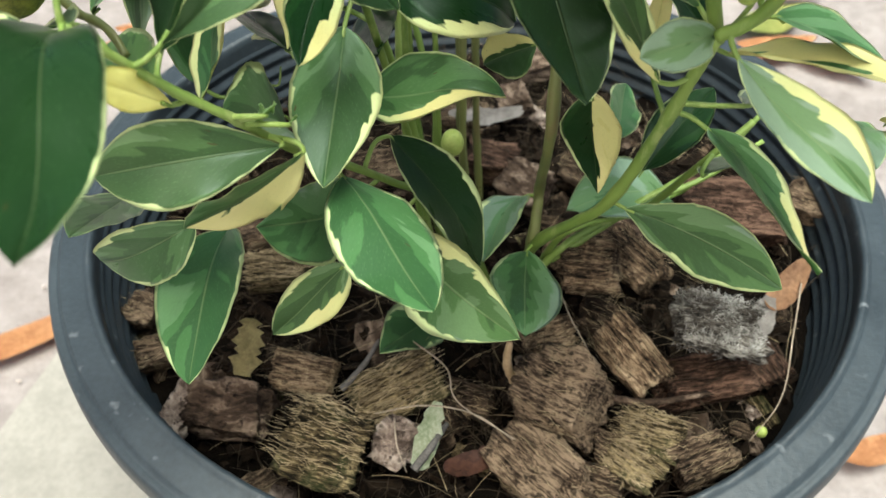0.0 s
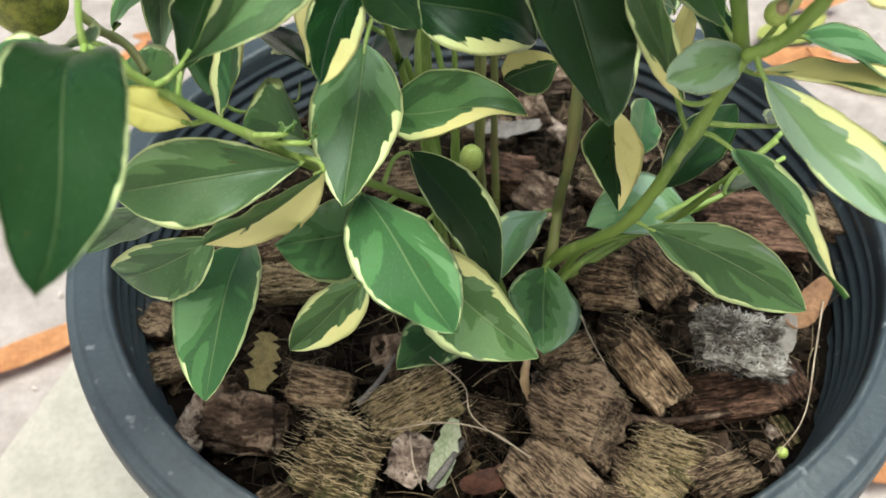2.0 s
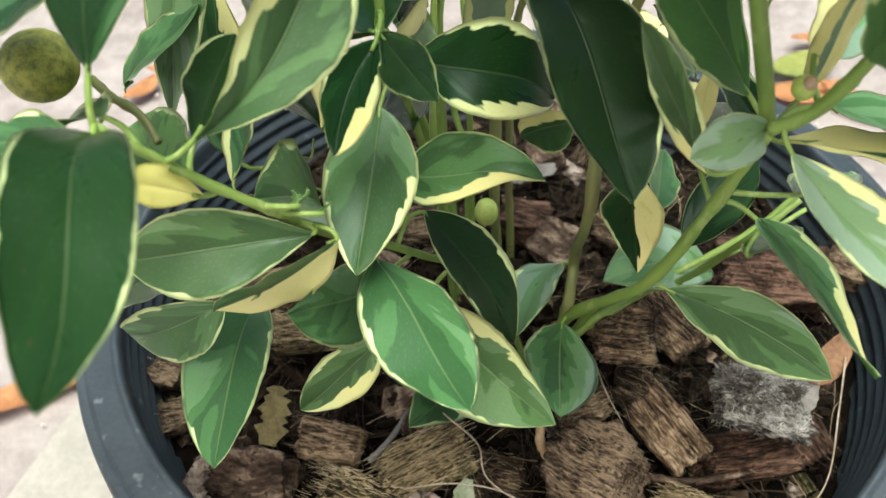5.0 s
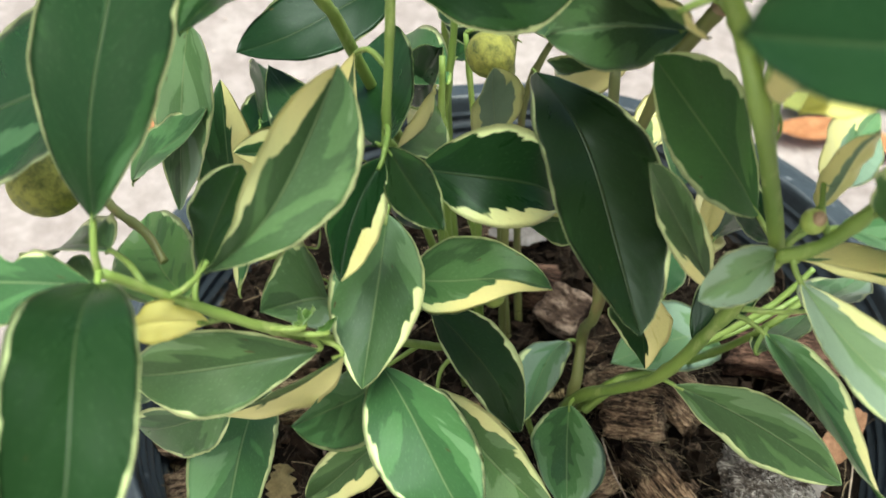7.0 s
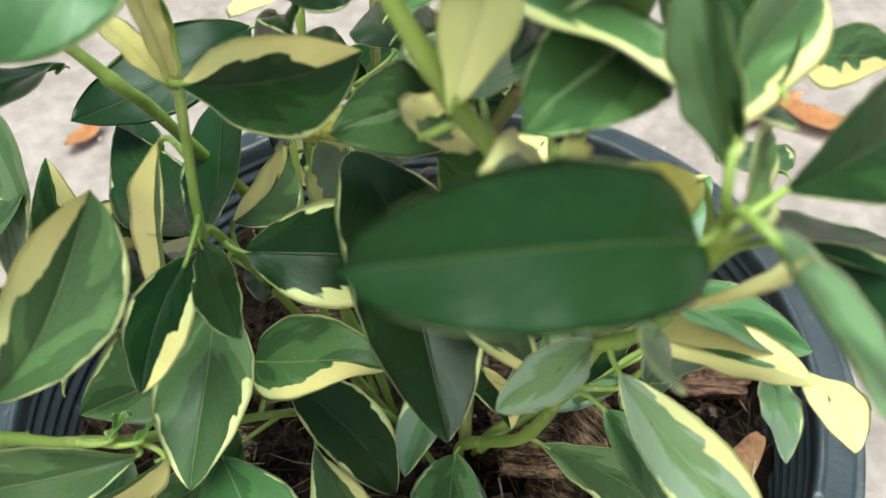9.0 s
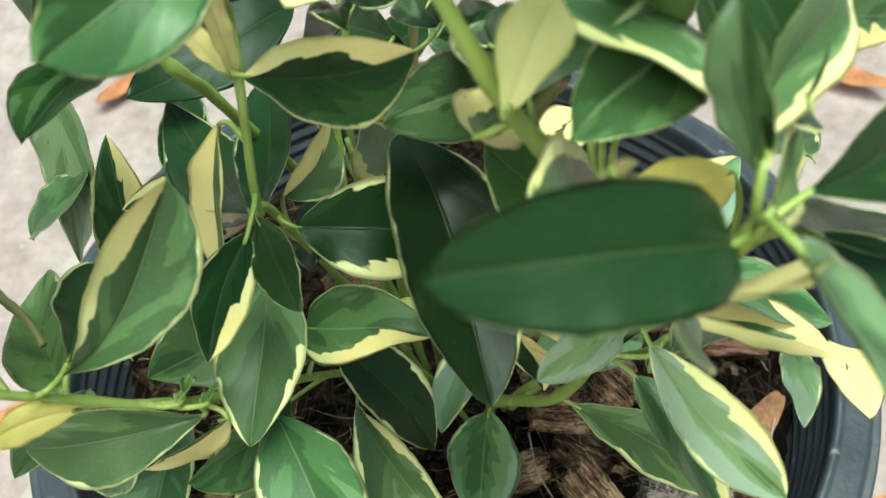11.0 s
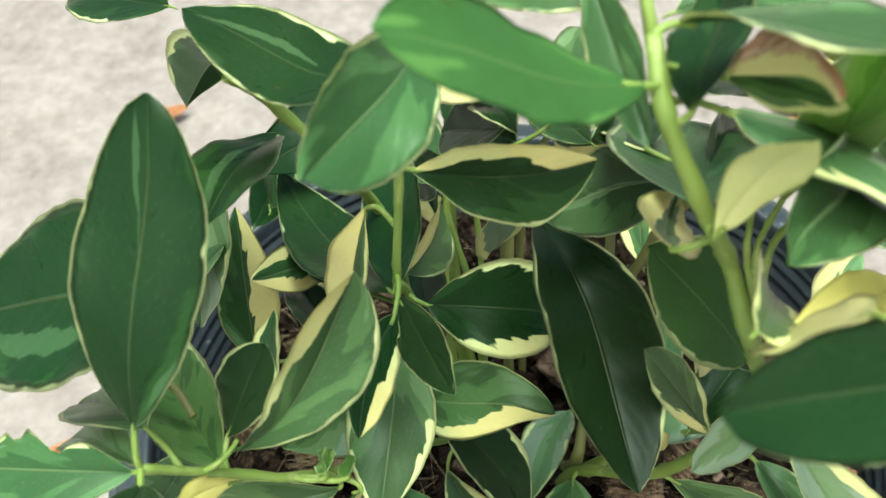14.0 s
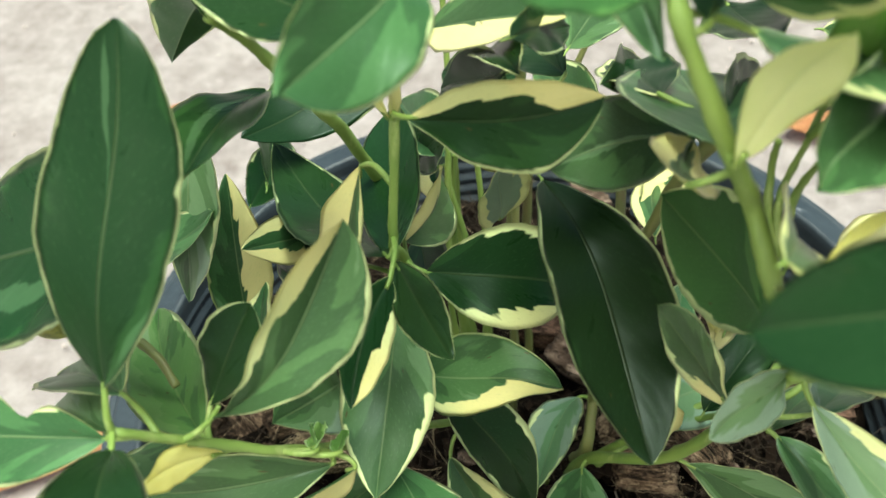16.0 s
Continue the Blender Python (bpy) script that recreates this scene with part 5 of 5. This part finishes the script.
leaf((0.0236, -0.1089, 0.4396), (0.0297, -0.1182, 0.4675), 0.165, 67.2, (-0.134, -0.003), (6.1, 6.6), 0.011, 0.54, 0.88, -14.8, cream=(1.20, 1.20), tone=0.50, pale=True)
leaf((0.0095, -0.1022, 0.4646), (-0.0254, -0.1182, 0.4852), 0.254, 13.1, (-0.023, -0.020), (5.2, 2.3), 0.007, 0.51, 0.63, -23.8, cream=(0.0, 0.0), tone=0.22, fresh=True)
leaf((0.0182, -0.0998, 0.4577), (0.0288, -0.0649, 0.4629), 0.188, -34.3, (-0.009, 0.023), (12.3, 12.2), -0.019, 0.47, 0.81, -16.4, cream=(0.02, 0.02), tone=0.34)
leaf((-0.0269, -0.0239, 0.4081), (0.0026, -0.0556, 0.4312), 0.212, 14.3, (0.029, -0.004), (13.3, 14.1), -0.001, 0.47, 0.80, -0.3, cream=(0.95, 0.06), tone=0.50)
leaf((-0.0087, -0.0577, 0.4198), (-0.0243, -0.0315, 0.3962), 0.206, -34.0, (0.021, -0.012), (15.1, 14.5), 0.014, 0.49, 0.80, -4.2, cream=(0.04, 0.04), tone=0.10)
leaf((0.0274, -0.0217, 0.3951), (0.0111, -0.0554, 0.4145), 0.169, -42.3, (-0.014, -0.036), (13.9, 12.1), -0.000, 0.51, 0.84, -1.0, cream=(0.03, 0.03), tone=0.30)
leaf((0.0247, -0.0893, 0.4565), (0.0309, -0.1170, 0.4730), 0.227, -74.1, (0.084, -0.021), (23.3, 15.4), -0.007, 0.48, 0.78, 18.5, cream=(1.3, 0.3), tone=0.70, dead=True, flip=True)
leaf((0.0483, -0.0759, 0.4252), (0.0392, -0.1097, 0.4767), 0.117, 5.0, (0.005, -0.027), (14.5, 19.5), 0.031, 0.47, 0.79, -2.4, cream=(0.03, 0.03), tone=0.90, pale=True)
leaf((-0.0685, -0.1136, 0.3640), (-0.0738, -0.1326, 0.3845), 0.147, -72.0, (-0.072, 0.000), (9.2, 6.7), -0.020, 0.52, 0.76, 22.3, cream=(1.30, 1.30), tone=0.50, yellow=True)
leaf((-0.0580, -0.0570, 0.3066), (-0.0638, -0.0964, 0.3475), 0.297, -42.0, (0.082, 0.000), (15.6, 20.5), 0.014, 0.48, 0.80, 1.9, cream=(0.10, 0.10), tone=0.90)
leaf((-0.0715, -0.0870, 0.3449), (-0.0736, -0.0527, 0.3479), 0.182, -34.4, (0.006, -0.025), (14.6, 13.1), -0.029, 0.51, 0.79, 16.8, cream=(0.40, 0.40), tone=0.50)
leaf((-0.0519, -0.0652, 0.3442), (-0.0748, -0.0293, 0.3348), 0.206, 33.3, (0.017, 0.001), (11.7, 13.4), 0.001, 0.47, 0.80, 4.3, cream=(0.02, 0.02), tone=0.10)
leaf((-0.0361, -0.0133, 0.3269), (-0.0291, -0.0565, 0.3375), 0.203, 29.5, (-0.021, -0.001), (8.6, 9.9), 0.009, 0.49, 0.80, -4.5, cream=(0.00, 0.00), tone=0.10)
leaf((0.0154, -0.0541, 0.3392), (0.0015, -0.0315, 0.3164), 0.219, -81.3, (-0.006, 0.006), (11.8, 7.9), -0.010, 0.48, 0.81, -3.4, cream=(0.60, 0.05), tone=0.50)
leaf((0.0476, -0.0354, 0.2897), (0.0561, 0.0022, 0.2838), 0.193, 32.4, (0.003, 0.005), (11.7, 13.8), 0.011, 0.49, 0.81, 2.2, cream=(0.06, 0.06), tone=0.50)
leaf((0.0514, -0.0598, 0.2967), (0.0775, -0.0292, 0.3055), 0.206, -5.4, (0.028, -0.002), (14.3, 14.4), 0.005, 0.47, 0.79, -1.4, cream=(0.02, 0.02), tone=0.20)
# wide cream and pale tone stand in for the sheen on this steep leaf
leaf((0.0626, -0.0807, 0.3698), (0.0564, -0.1042, 0.4087), 0.082, 34.0, (0.013, -0.019), (16.4, 13.2), 0.007, 0.46, 0.78, -3.4, cream=(0.75, 1.20), tone=1.80, flip=True)
leaf((0.0976, -0.0809, 0.3339), (0.0913, -0.1092, 0.3427), 0.174, -2.4, (0.044, -0.005), (19.3, 17.5), -0.014, 0.46, 0.83, -0.9, cream=(0.08, 0.08), tone=1.50)
leaf((0.1082, -0.0789, 0.3312), (0.1047, -0.1094, 0.3473), 0.207, 3.4, (0.037, 0.007), (15.1, 15.7), 0.004, 0.48, 0.79, 2.2, cream=(1.20, 1.20), tone=0.50)
leaf((0.0571, -0.1225, 0.4404), (0.0506, -0.1176, 0.4658), 0.201, -73.5, (0.020, -0.016), (15.6, 13.2), -0.001, 0.49, 0.78, -1.2, cream=(0.02, 0.02), tone=0.70)
leaf((0.0550, -0.1287, 0.4479), (0.0739, -0.0906, 0.4491), 0.176, 57.2, (-0.007, -0.049), (15.8, 11.3), 0.047, 0.53, 0.80, -15.2, cream=(0.45, 0.05), tone=0.50)
leaf((0.0652, -0.1217, 0.4355), (0.1001, -0.0924, 0.4268), 0.203, 32.2, (0.065, 0.011), (18.3, 18.9), -0.006, 0.52, 0.84, 1.4, cream=(0.03, 0.03), tone=0.25)
leaf((0.0667, -0.1172, 0.4244), (0.1022, -0.0914, 0.3930), 0.199, -27.9, (-0.043, -0.010), (8.0, 7.0), -0.008, 0.48, 0.79, 0.5, cream=(0.03, 0.03), tone=0.20)
leaf((0.0556, -0.1422, 0.4493), (0.0809, -0.1459, 0.4144), 0.203, -29.4, (0.001, -0.011), (12.9, 10.9), -0.008, 0.46, 0.77, -3.0, cream=(0.05, 0.05), tone=1.00)
leaf((0.0556, -0.1155, 0.3998), (0.0464, -0.1455, 0.4305), 0.150, -32.7, (-0.022, -0.003), (9.2, 7.6), -0.002, 0.49, 0.80, 9.1, cream=(0.15, 0.15), tone=1.50)
leaf((-0.0843, -0.1113, 0.3827), (-0.1167, -0.0886, 0.3545), 0.204, 28.8, (0.055, 0.002), (15.9, 16.4), -0.007, 0.48, 0.79, 1.3, cream=(0.20, 0.20), tone=0.50)
leaf((-0.0953, -0.0083, 0.4196), (-0.1351, 0.0158, 0.4070), 0.204, -2.3, (0.027, -0.007), (14.2, 13.5), -0.005, 0.47, 0.79, 5.7, cream=(0.10, 0.10), tone=0.30)
leaf((-0.0100, -0.0252, 0.3443), (-0.0099, -0.0436, 0.3808), 0.221, -142.0, (-0.005, 0.015), (12.2, 10.3), -0.010, 0.47, 0.82, -5.4, cream=(0.35, 0.35), tone=1.90)
leaf((-0.0081, -0.0661, 0.4332), (0.0047, -0.0442, 0.4215), 0.192, 40.8, (0.005, 0.010), (11.5, 13.8), 0.013, 0.47, 0.81, 2.6, cream=(0.05, 0.05), tone=0.10)
leaf((-0.0124, -0.0349, 0.4096), (-0.0062, -0.0635, 0.4232), 0.192, 16.2, (0.073, -0.012), (20.3, 20.6), -0.002, 0.47, 0.83, 0.8, cream=(0.20, 0.20), tone=0.20)
leaf((0.0283, -0.0881, 0.4251), (0.0311, -0.0332, 0.4022), 0.280, -2.0, (0.006, 0.003), (10.1, 11.4), -0.004, 0.48, 0.80, 10.7, cream=(0.04, 0.04), tone=0.60)
leaf((0.0344, -0.0674, 0.4169), (0.0491, -0.0376, 0.4051), 0.207, 39.5, (-0.014, 0.005), (8.7, 10.6), 0.004, 0.47, 0.81, 6.6, cream=(0.15, 0.15), tone=0.20)
leaf((0.0191, -0.1041, 0.4317), (0.0265, -0.0744, 0.4153), 0.210, 25.1, (-0.064, -0.001), (5.9, 6.0), 0.012, 0.46, 0.80, 6.0, cream=(0.70, 0.70), tone=0.90)
leaf((0.0263, -0.1277, 0.4404), (0.0401, -0.0980, 0.4143), 0.208, 27.4, (0.036, 0.003), (14.4, 15.7), -0.001, 0.48, 0.80, -0.7, cream=(0.35, 0.35), tone=0.40)
leaf((0.0341, -0.1372, 0.4570), (0.0324, -0.1187, 0.4250), 0.214, -18.5, (-0.018, -0.002), (9.3, 8.4), -0.002, 0.48, 0.80, 5.0, cream=(1.30, 1.30), tone=0.50)
leaf((0.0590, -0.1260, 0.4366), (0.0738, -0.0962, 0.4222), 0.209, 55.5, (-0.005, 0.006), (9.2, 12.0), 0.001, 0.48, 0.80, 5.0, cream=(0.35, 0.35), tone=0.90, flip=True)
leaf((0.0599, -0.1181, 0.4103), (0.0572, -0.1448, 0.4463), 0.209, 31.6, (-0.016, 0.003), (8.5, 10.1), -0.000, 0.48, 0.80, 7.3, cream=(1.20, 1.20), tone=0.50)
leaf((0.2104, 0.2026, 0.2258), (0.2834, 0.2288, 0.2006), 0.250, 60.9, (-0.031, 0.017), (4.7, 6.2), -0.003, 0.43, 0.82, 13.4, cream=(0.70, 0.05), tone=0.70)
leaf((0.0400, 0.0425, 0.3298), (0.0149, 0.0813, 0.2998), 0.197, -89.2, (0.113, -0.019), (27.5, 24.2), 0.009, 0.49, 0.77, 16.2, cream=(0.20, 0.90), tone=0.70)
leaf((0.0635, -0.0978, 0.4150), (0.0364, -0.1172, 0.4218), 0.179, -4.0, (0.048, -0.003), (19.2, 18.4), 0.002, 0.47, 0.81, -2.2, cream=(1.30, 1.30), tone=0.50, yellow=True)
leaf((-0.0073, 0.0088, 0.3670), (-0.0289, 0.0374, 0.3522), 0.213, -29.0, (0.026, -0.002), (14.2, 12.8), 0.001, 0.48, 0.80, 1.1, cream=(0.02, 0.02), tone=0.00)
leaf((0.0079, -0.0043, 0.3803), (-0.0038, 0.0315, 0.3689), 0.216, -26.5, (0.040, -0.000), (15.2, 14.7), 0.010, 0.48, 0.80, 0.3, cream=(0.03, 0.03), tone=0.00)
leaf((0.0356, -0.0259, 0.3374), (0.0387, 0.0065, 0.3302), 0.197, -15.5, (0.044, 0.003), (17.3, 16.6), 0.000, 0.49, 0.80, 0.7, cream=(0.50, 0.50), tone=0.70)
leaf((0.0221, -0.0625, 0.4172), (0.0178, -0.0286, 0.4016), 0.236, -4.0, (0.009, -0.000), (12.0, 12.4), 0.002, 0.48, 0.80, 1.7, cream=(0.05, 0.30), tone=0.20)
leaf((0.0038, -0.0785, 0.4678), (0.0123, -0.1038, 0.4542), 0.160, 44.4, (0.026, -0.003), (14.4, 17.1), 0.007, 0.48, 0.77, 1.9, cream=(0.06, 0.04), tone=0.55)
leaf((0.0413, -0.0490, 0.3483), (0.0457, -0.0128, 0.3400), 0.207, 12.9, (0.037, 0.002), (15.0, 15.6), -0.000, 0.48, 0.80, -0.4, cream=(0.08, 0.08), tone=0.50)
leaf((0.0430, -0.0734, 0.3474), (0.0510, -0.0384, 0.3406), 0.206, 38.4, (-0.002, 0.003), (10.1, 12.1), 0.003, 0.48, 0.80, 2.6, cream=(1.30, 1.30), tone=0.50)
leaf((0.0471, -0.0669, 0.3464), (0.0651, -0.0360, 0.3326), 0.209, -21.3, (0.010, 0.003), (12.9, 11.7), -0.002, 0.48, 0.80, -2.3, cream=(0.03, 0.03), tone=0.10)
leaf((-0.0899, -0.1139, 0.3719), (-0.1167, -0.0970, 0.3523), 0.203, 29.7, (0.081, 0.001), (20.5, 21.3), -0.003, 0.50, 0.81, -7.0, cream=(0.03, 0.03), tone=1.00)
leaf((0.0601, -0.0978, 0.4347), (0.0637, -0.0608, 0.4365), 0.206, 31.7, (-0.037, 0.002), (6.7, 8.0), 0.007, 0.47, 0.80, 7.1, cream=(0.03, 0.03), tone=0.60, pale=True)
leaf((0.0648, -0.1130, 0.4452), (0.0606, -0.0749, 0.4461), 0.214, -7.9, (0.048, -0.003), (16.4, 15.4), -0.004, 0.48, 0.80, -1.3, cream=(0.02, 0.02), tone=0.10)
leaf((0.0161, -0.0917, 0.4680), (0.0392, -0.1238, 0.4853), 0.216, -23.7, (0.011, 0.019), (12.3, 12.3), 0.011, 0.50, 0.79, 28.2, cream=(0.30, 0.04), tone=0.60)
leaf((0.0561, -0.0544, 0.4490), (0.0509, -0.0999, 0.4614), 0.208, -8.0, (-0.040, -0.002), (7.0, 7.0), -0.006, 0.49, 0.80, 5.8, cream=(0.03, 0.03), tone=1.00)
leaf((0.0529, -0.0336, 0.4398), (0.0480, -0.0760, 0.4495), 0.206, -21.2, (-0.035, 0.001), (8.1, 7.2), -0.004, 0.48, 0.80, 6.7, cream=(1.30, 1.30), tone=0.50, yellow=True)
leaf((0.0437, -0.0164, 0.4094), (0.0446, -0.0538, 0.4249), 0.245, 18.0, (-0.032, 0.000), (8.0, 7.8), -0.004, 0.48, 0.80, 5.9, cream=(0.02, 0.02), tone=0.00)
leaf((0.0667, -0.0561, 0.4123), (0.0954, -0.0260, 0.4066), 0.212, 24.0, (0.030, -0.000), (13.7, 14.7), -0.003, 0.48, 0.80, -0.6, cream=(0.03, 0.03), tone=0.70)
leaf((-0.0034, 0.0094, 0.3567), (-0.0266, 0.0381, 0.3469), 0.205, -16.7, (0.020, -0.001), (13.9, 13.4), 0.007, 0.48, 0.80, 0.3, cream=(0.03, 0.03), tone=0.00)
leaf((0.0208, 0.0101, 0.3559), (0.0022, 0.0444, 0.3481), 0.216, -20.7, (0.029, 0.000), (14.1, 13.3), 0.004, 0.48, 0.80, -0.0, cream=(0.10, 0.10), tone=0.50)
leaf((-0.0242, 0.0407, 0.3290), (-0.0017, 0.0763, 0.3254), 0.221, 26.4, (0.027, -0.000), (12.7, 13.7), -0.005, 0.48, 0.80, -0.3, cream=(0.03, 0.03), tone=0.10)
leaf((0.0518, 0.0204, 0.3256), (0.0334, -0.0144, 0.3335), 0.213, -18.0, (0.030, -0.000), (14.5, 13.8), 0.003, 0.48, 0.80, -0.2, cream=(0.80, 0.80), tone=1.00)
leaf((0.0581, -0.0891, 0.3834), (0.0786, -0.0587, 0.3794), 0.206, 21.9, (0.003, 0.003), (11.1, 12.4), 0.006, 0.47, 0.80, 2.1, cream=(0.05, 0.60), tone=1.60)
leaf((0.0740, -0.0045, 0.3935), (0.1050, 0.0084, 0.3754), 0.205, 18.6, (0.025, -0.001), (13.8, 14.4), -0.005, 0.48, 0.80, -0.2, cream=(0.30, 0.30), tone=0.40)
leaf((0.0070, -0.0180, 0.3979), (0.0219, 0.0211, 0.3915), 0.221, 8.2, (0.025, -0.001), (12.7, 13.0), -0.001, 0.48, 0.80, 0.1, cream=(0.05, 0.05), tone=0.70)
leaf((-0.0419, 0.0312, 0.3166), (-0.0333, 0.0665, 0.3208), 0.205, -25.3, (-0.011, 0.001), (11.0, 9.7), -0.007, 0.47, 0.80, -2.8, cream=(0.04, 0.04), tone=0.40)
leaf((-0.0316, 0.0213, 0.3064), (-0.0359, 0.0612, 0.3025), 0.213, -26.4, (0.037, 0.001), (15.5, 14.4), 0.004, 0.48, 0.80, 0.8, cream=(0.10, 0.90), tone=0.30)
leaf((-0.0948, 0.0244, 0.3111), (-0.1058, 0.0685, 0.3087), 0.212, 51.1, (0.067, 0.004), (17.7, 19.1), -0.008, 0.49, 0.80, -3.2, cream=(0.04, 0.04), tone=0.20)
leaf((-0.1058, 0.0298, 0.2955), (-0.0998, 0.0709, 0.2940), 0.221, 30.9, (0.031, -0.000), (13.1, 14.0), -0.008, 0.48, 0.80, 0.0, cream=(0.08, 0.08), tone=0.20)
leaf((-0.0247, 0.0045, 0.3430), (-0.0464, 0.0510, 0.3287), 0.231, -19.8, (0.051, 0.000), (14.6, 15.3), 0.014, 0.48, 0.80, 0.0, cream=(0.08, 0.08), tone=0.40)
leaf((-0.0472, -0.0450, 0.3465), (-0.0721, -0.0266, 0.3233), 0.209, 8.9, (-0.023, 0.004), (8.6, 8.9), 0.006, 0.47, 0.80, 5.1, cream=(0.90, 0.90), tone=0.40)
leaf((-0.0465, -0.0426, 0.3502), (-0.0714, -0.0217, 0.3375), 0.186, -13.5, (0.041, 0.009), (17.5, 17.6), 0.007, 0.49, 0.81, 2.7, cream=(0.03, 0.03), tone=0.10)
leaf((-0.0502, -0.1092, 0.3578), (-0.0518, -0.0977, 0.3501), 0.209, -24.0, (-0.006, 0.003), (10.9, 9.7), -0.001, 0.48, 0.80, -6.0, cream=(0.10, 0.10), tone=0.80, pale=True)
leaf((-0.0458, -0.1071, 0.3536), (-0.0471, -0.0974, 0.3464), 0.209, -23.1, (-0.005, 0.003), (11.0, 9.8), -0.001, 0.48, 0.80, -5.9, cream=(0.10, 0.10), tone=0.80, pale=True)
leaf((-0.0504, -0.1074, 0.3563), (-0.0541, -0.0981, 0.3493), 0.209, -59.2, (0.005, 0.006), (13.1, 10.1), -0.000, 0.48, 0.80, -4.1, cream=(0.10, 0.10), tone=0.80, pale=True)
leaf((0.0641, -0.0910, 0.3468), (0.0878, -0.0656, 0.3321), 0.207, -35.9, (-0.012, 0.004), (10.9, 9.1), -0.004, 0.48, 0.80, -4.2, cream=(0.10, 0.10), tone=1.20)
leaf((0.0657, -0.0716, 0.3058), (0.0892, -0.0458, 0.2930), 0.206, -43.4, (-0.013, 0.004), (11.1, 8.9), -0.004, 0.48, 0.80, -3.3, cream=(0.05, 0.05), tone=0.60)
leaf((0.0744, -0.1117, 0.4145), (0.1028, -0.1236, 0.3934), 0.206, 3.0, (0.020, -0.001), (13.6, 13.5), -0.004, 0.48, 0.80, -0.1, cream=(0.02, 0.02), tone=0.20)
leaf((0.0906, -0.0684, 0.3892), (0.0893, -0.0372, 0.3700), 0.208, -10.6, (-0.016, -0.001), (9.7, 9.1), 0.005, 0.47, 0.80, 4.7, cream=(0.10, 0.10), tone=0.50)

leaf((-0.0332, -0.0610, 0.4110), (-0.0428, -0.0640, 0.4325), 0.150, 20.0, (0.020, 0.004), (14.0, 14.0), 0.010, 0.48, 0.80, 4.0, cream=(1.20, 1.20), tone=0.50)
leaf((-0.0322, -0.0612, 0.4110), (-0.0318, -0.0660, 0.4460), 0.090, 62.0, (0.020, 0.004), (14.0, 14.0), 0.010, 0.48, 0.80, 4.0, cream=(1.20, 1.20), tone=0.50)
leaf((0.0585, -0.0728, 0.3515), (0.0429, -0.0691, 0.3703), 0.250, 0.0, (0.030, 0.004), (12.0, 12.0), 0.010, 0.48, 0.75, 4.0, cream=(0.05, 0.05), tone=0.30)
leaf((0.0456, -0.0641, 0.3652), (0.0441, -0.0669, 0.3442), 0.130, 10.0, (0.030, 0.004), (12.0, 12.0), 0.010, 0.45, 0.80, 4.0, cream=(1.20, 1.20), tone=0.50)
leaf((0.0432, -0.0591, 0.3591), (0.0296, -0.0611, 0.3790), 0.200, 0.0, (0.030, 0.004), (12.0, 12.0), 0.010, 0.48, 0.80, 4.0, cream=(0.10, 0.06), tone=0.50)
leaf((0.0112, -0.0750, 0.4640), (-0.0208, -0.0695, 0.4636), 0.250, 0.0, (0.030, 0.004), (10.0, 10.0), 0.010, 0.48, 0.75, 4.0, cream=(0.05, 0.05), tone=0.42)
leaf((0.0200, -0.0720, 0.4570), (0.0555, -0.0584, 0.4545), 0.200, 0.0, (0.040, 0.004), (12.0, 12.0), 0.010, 0.48, 0.80, 4.0, cream=(0.05, 0.08), tone=0.75)
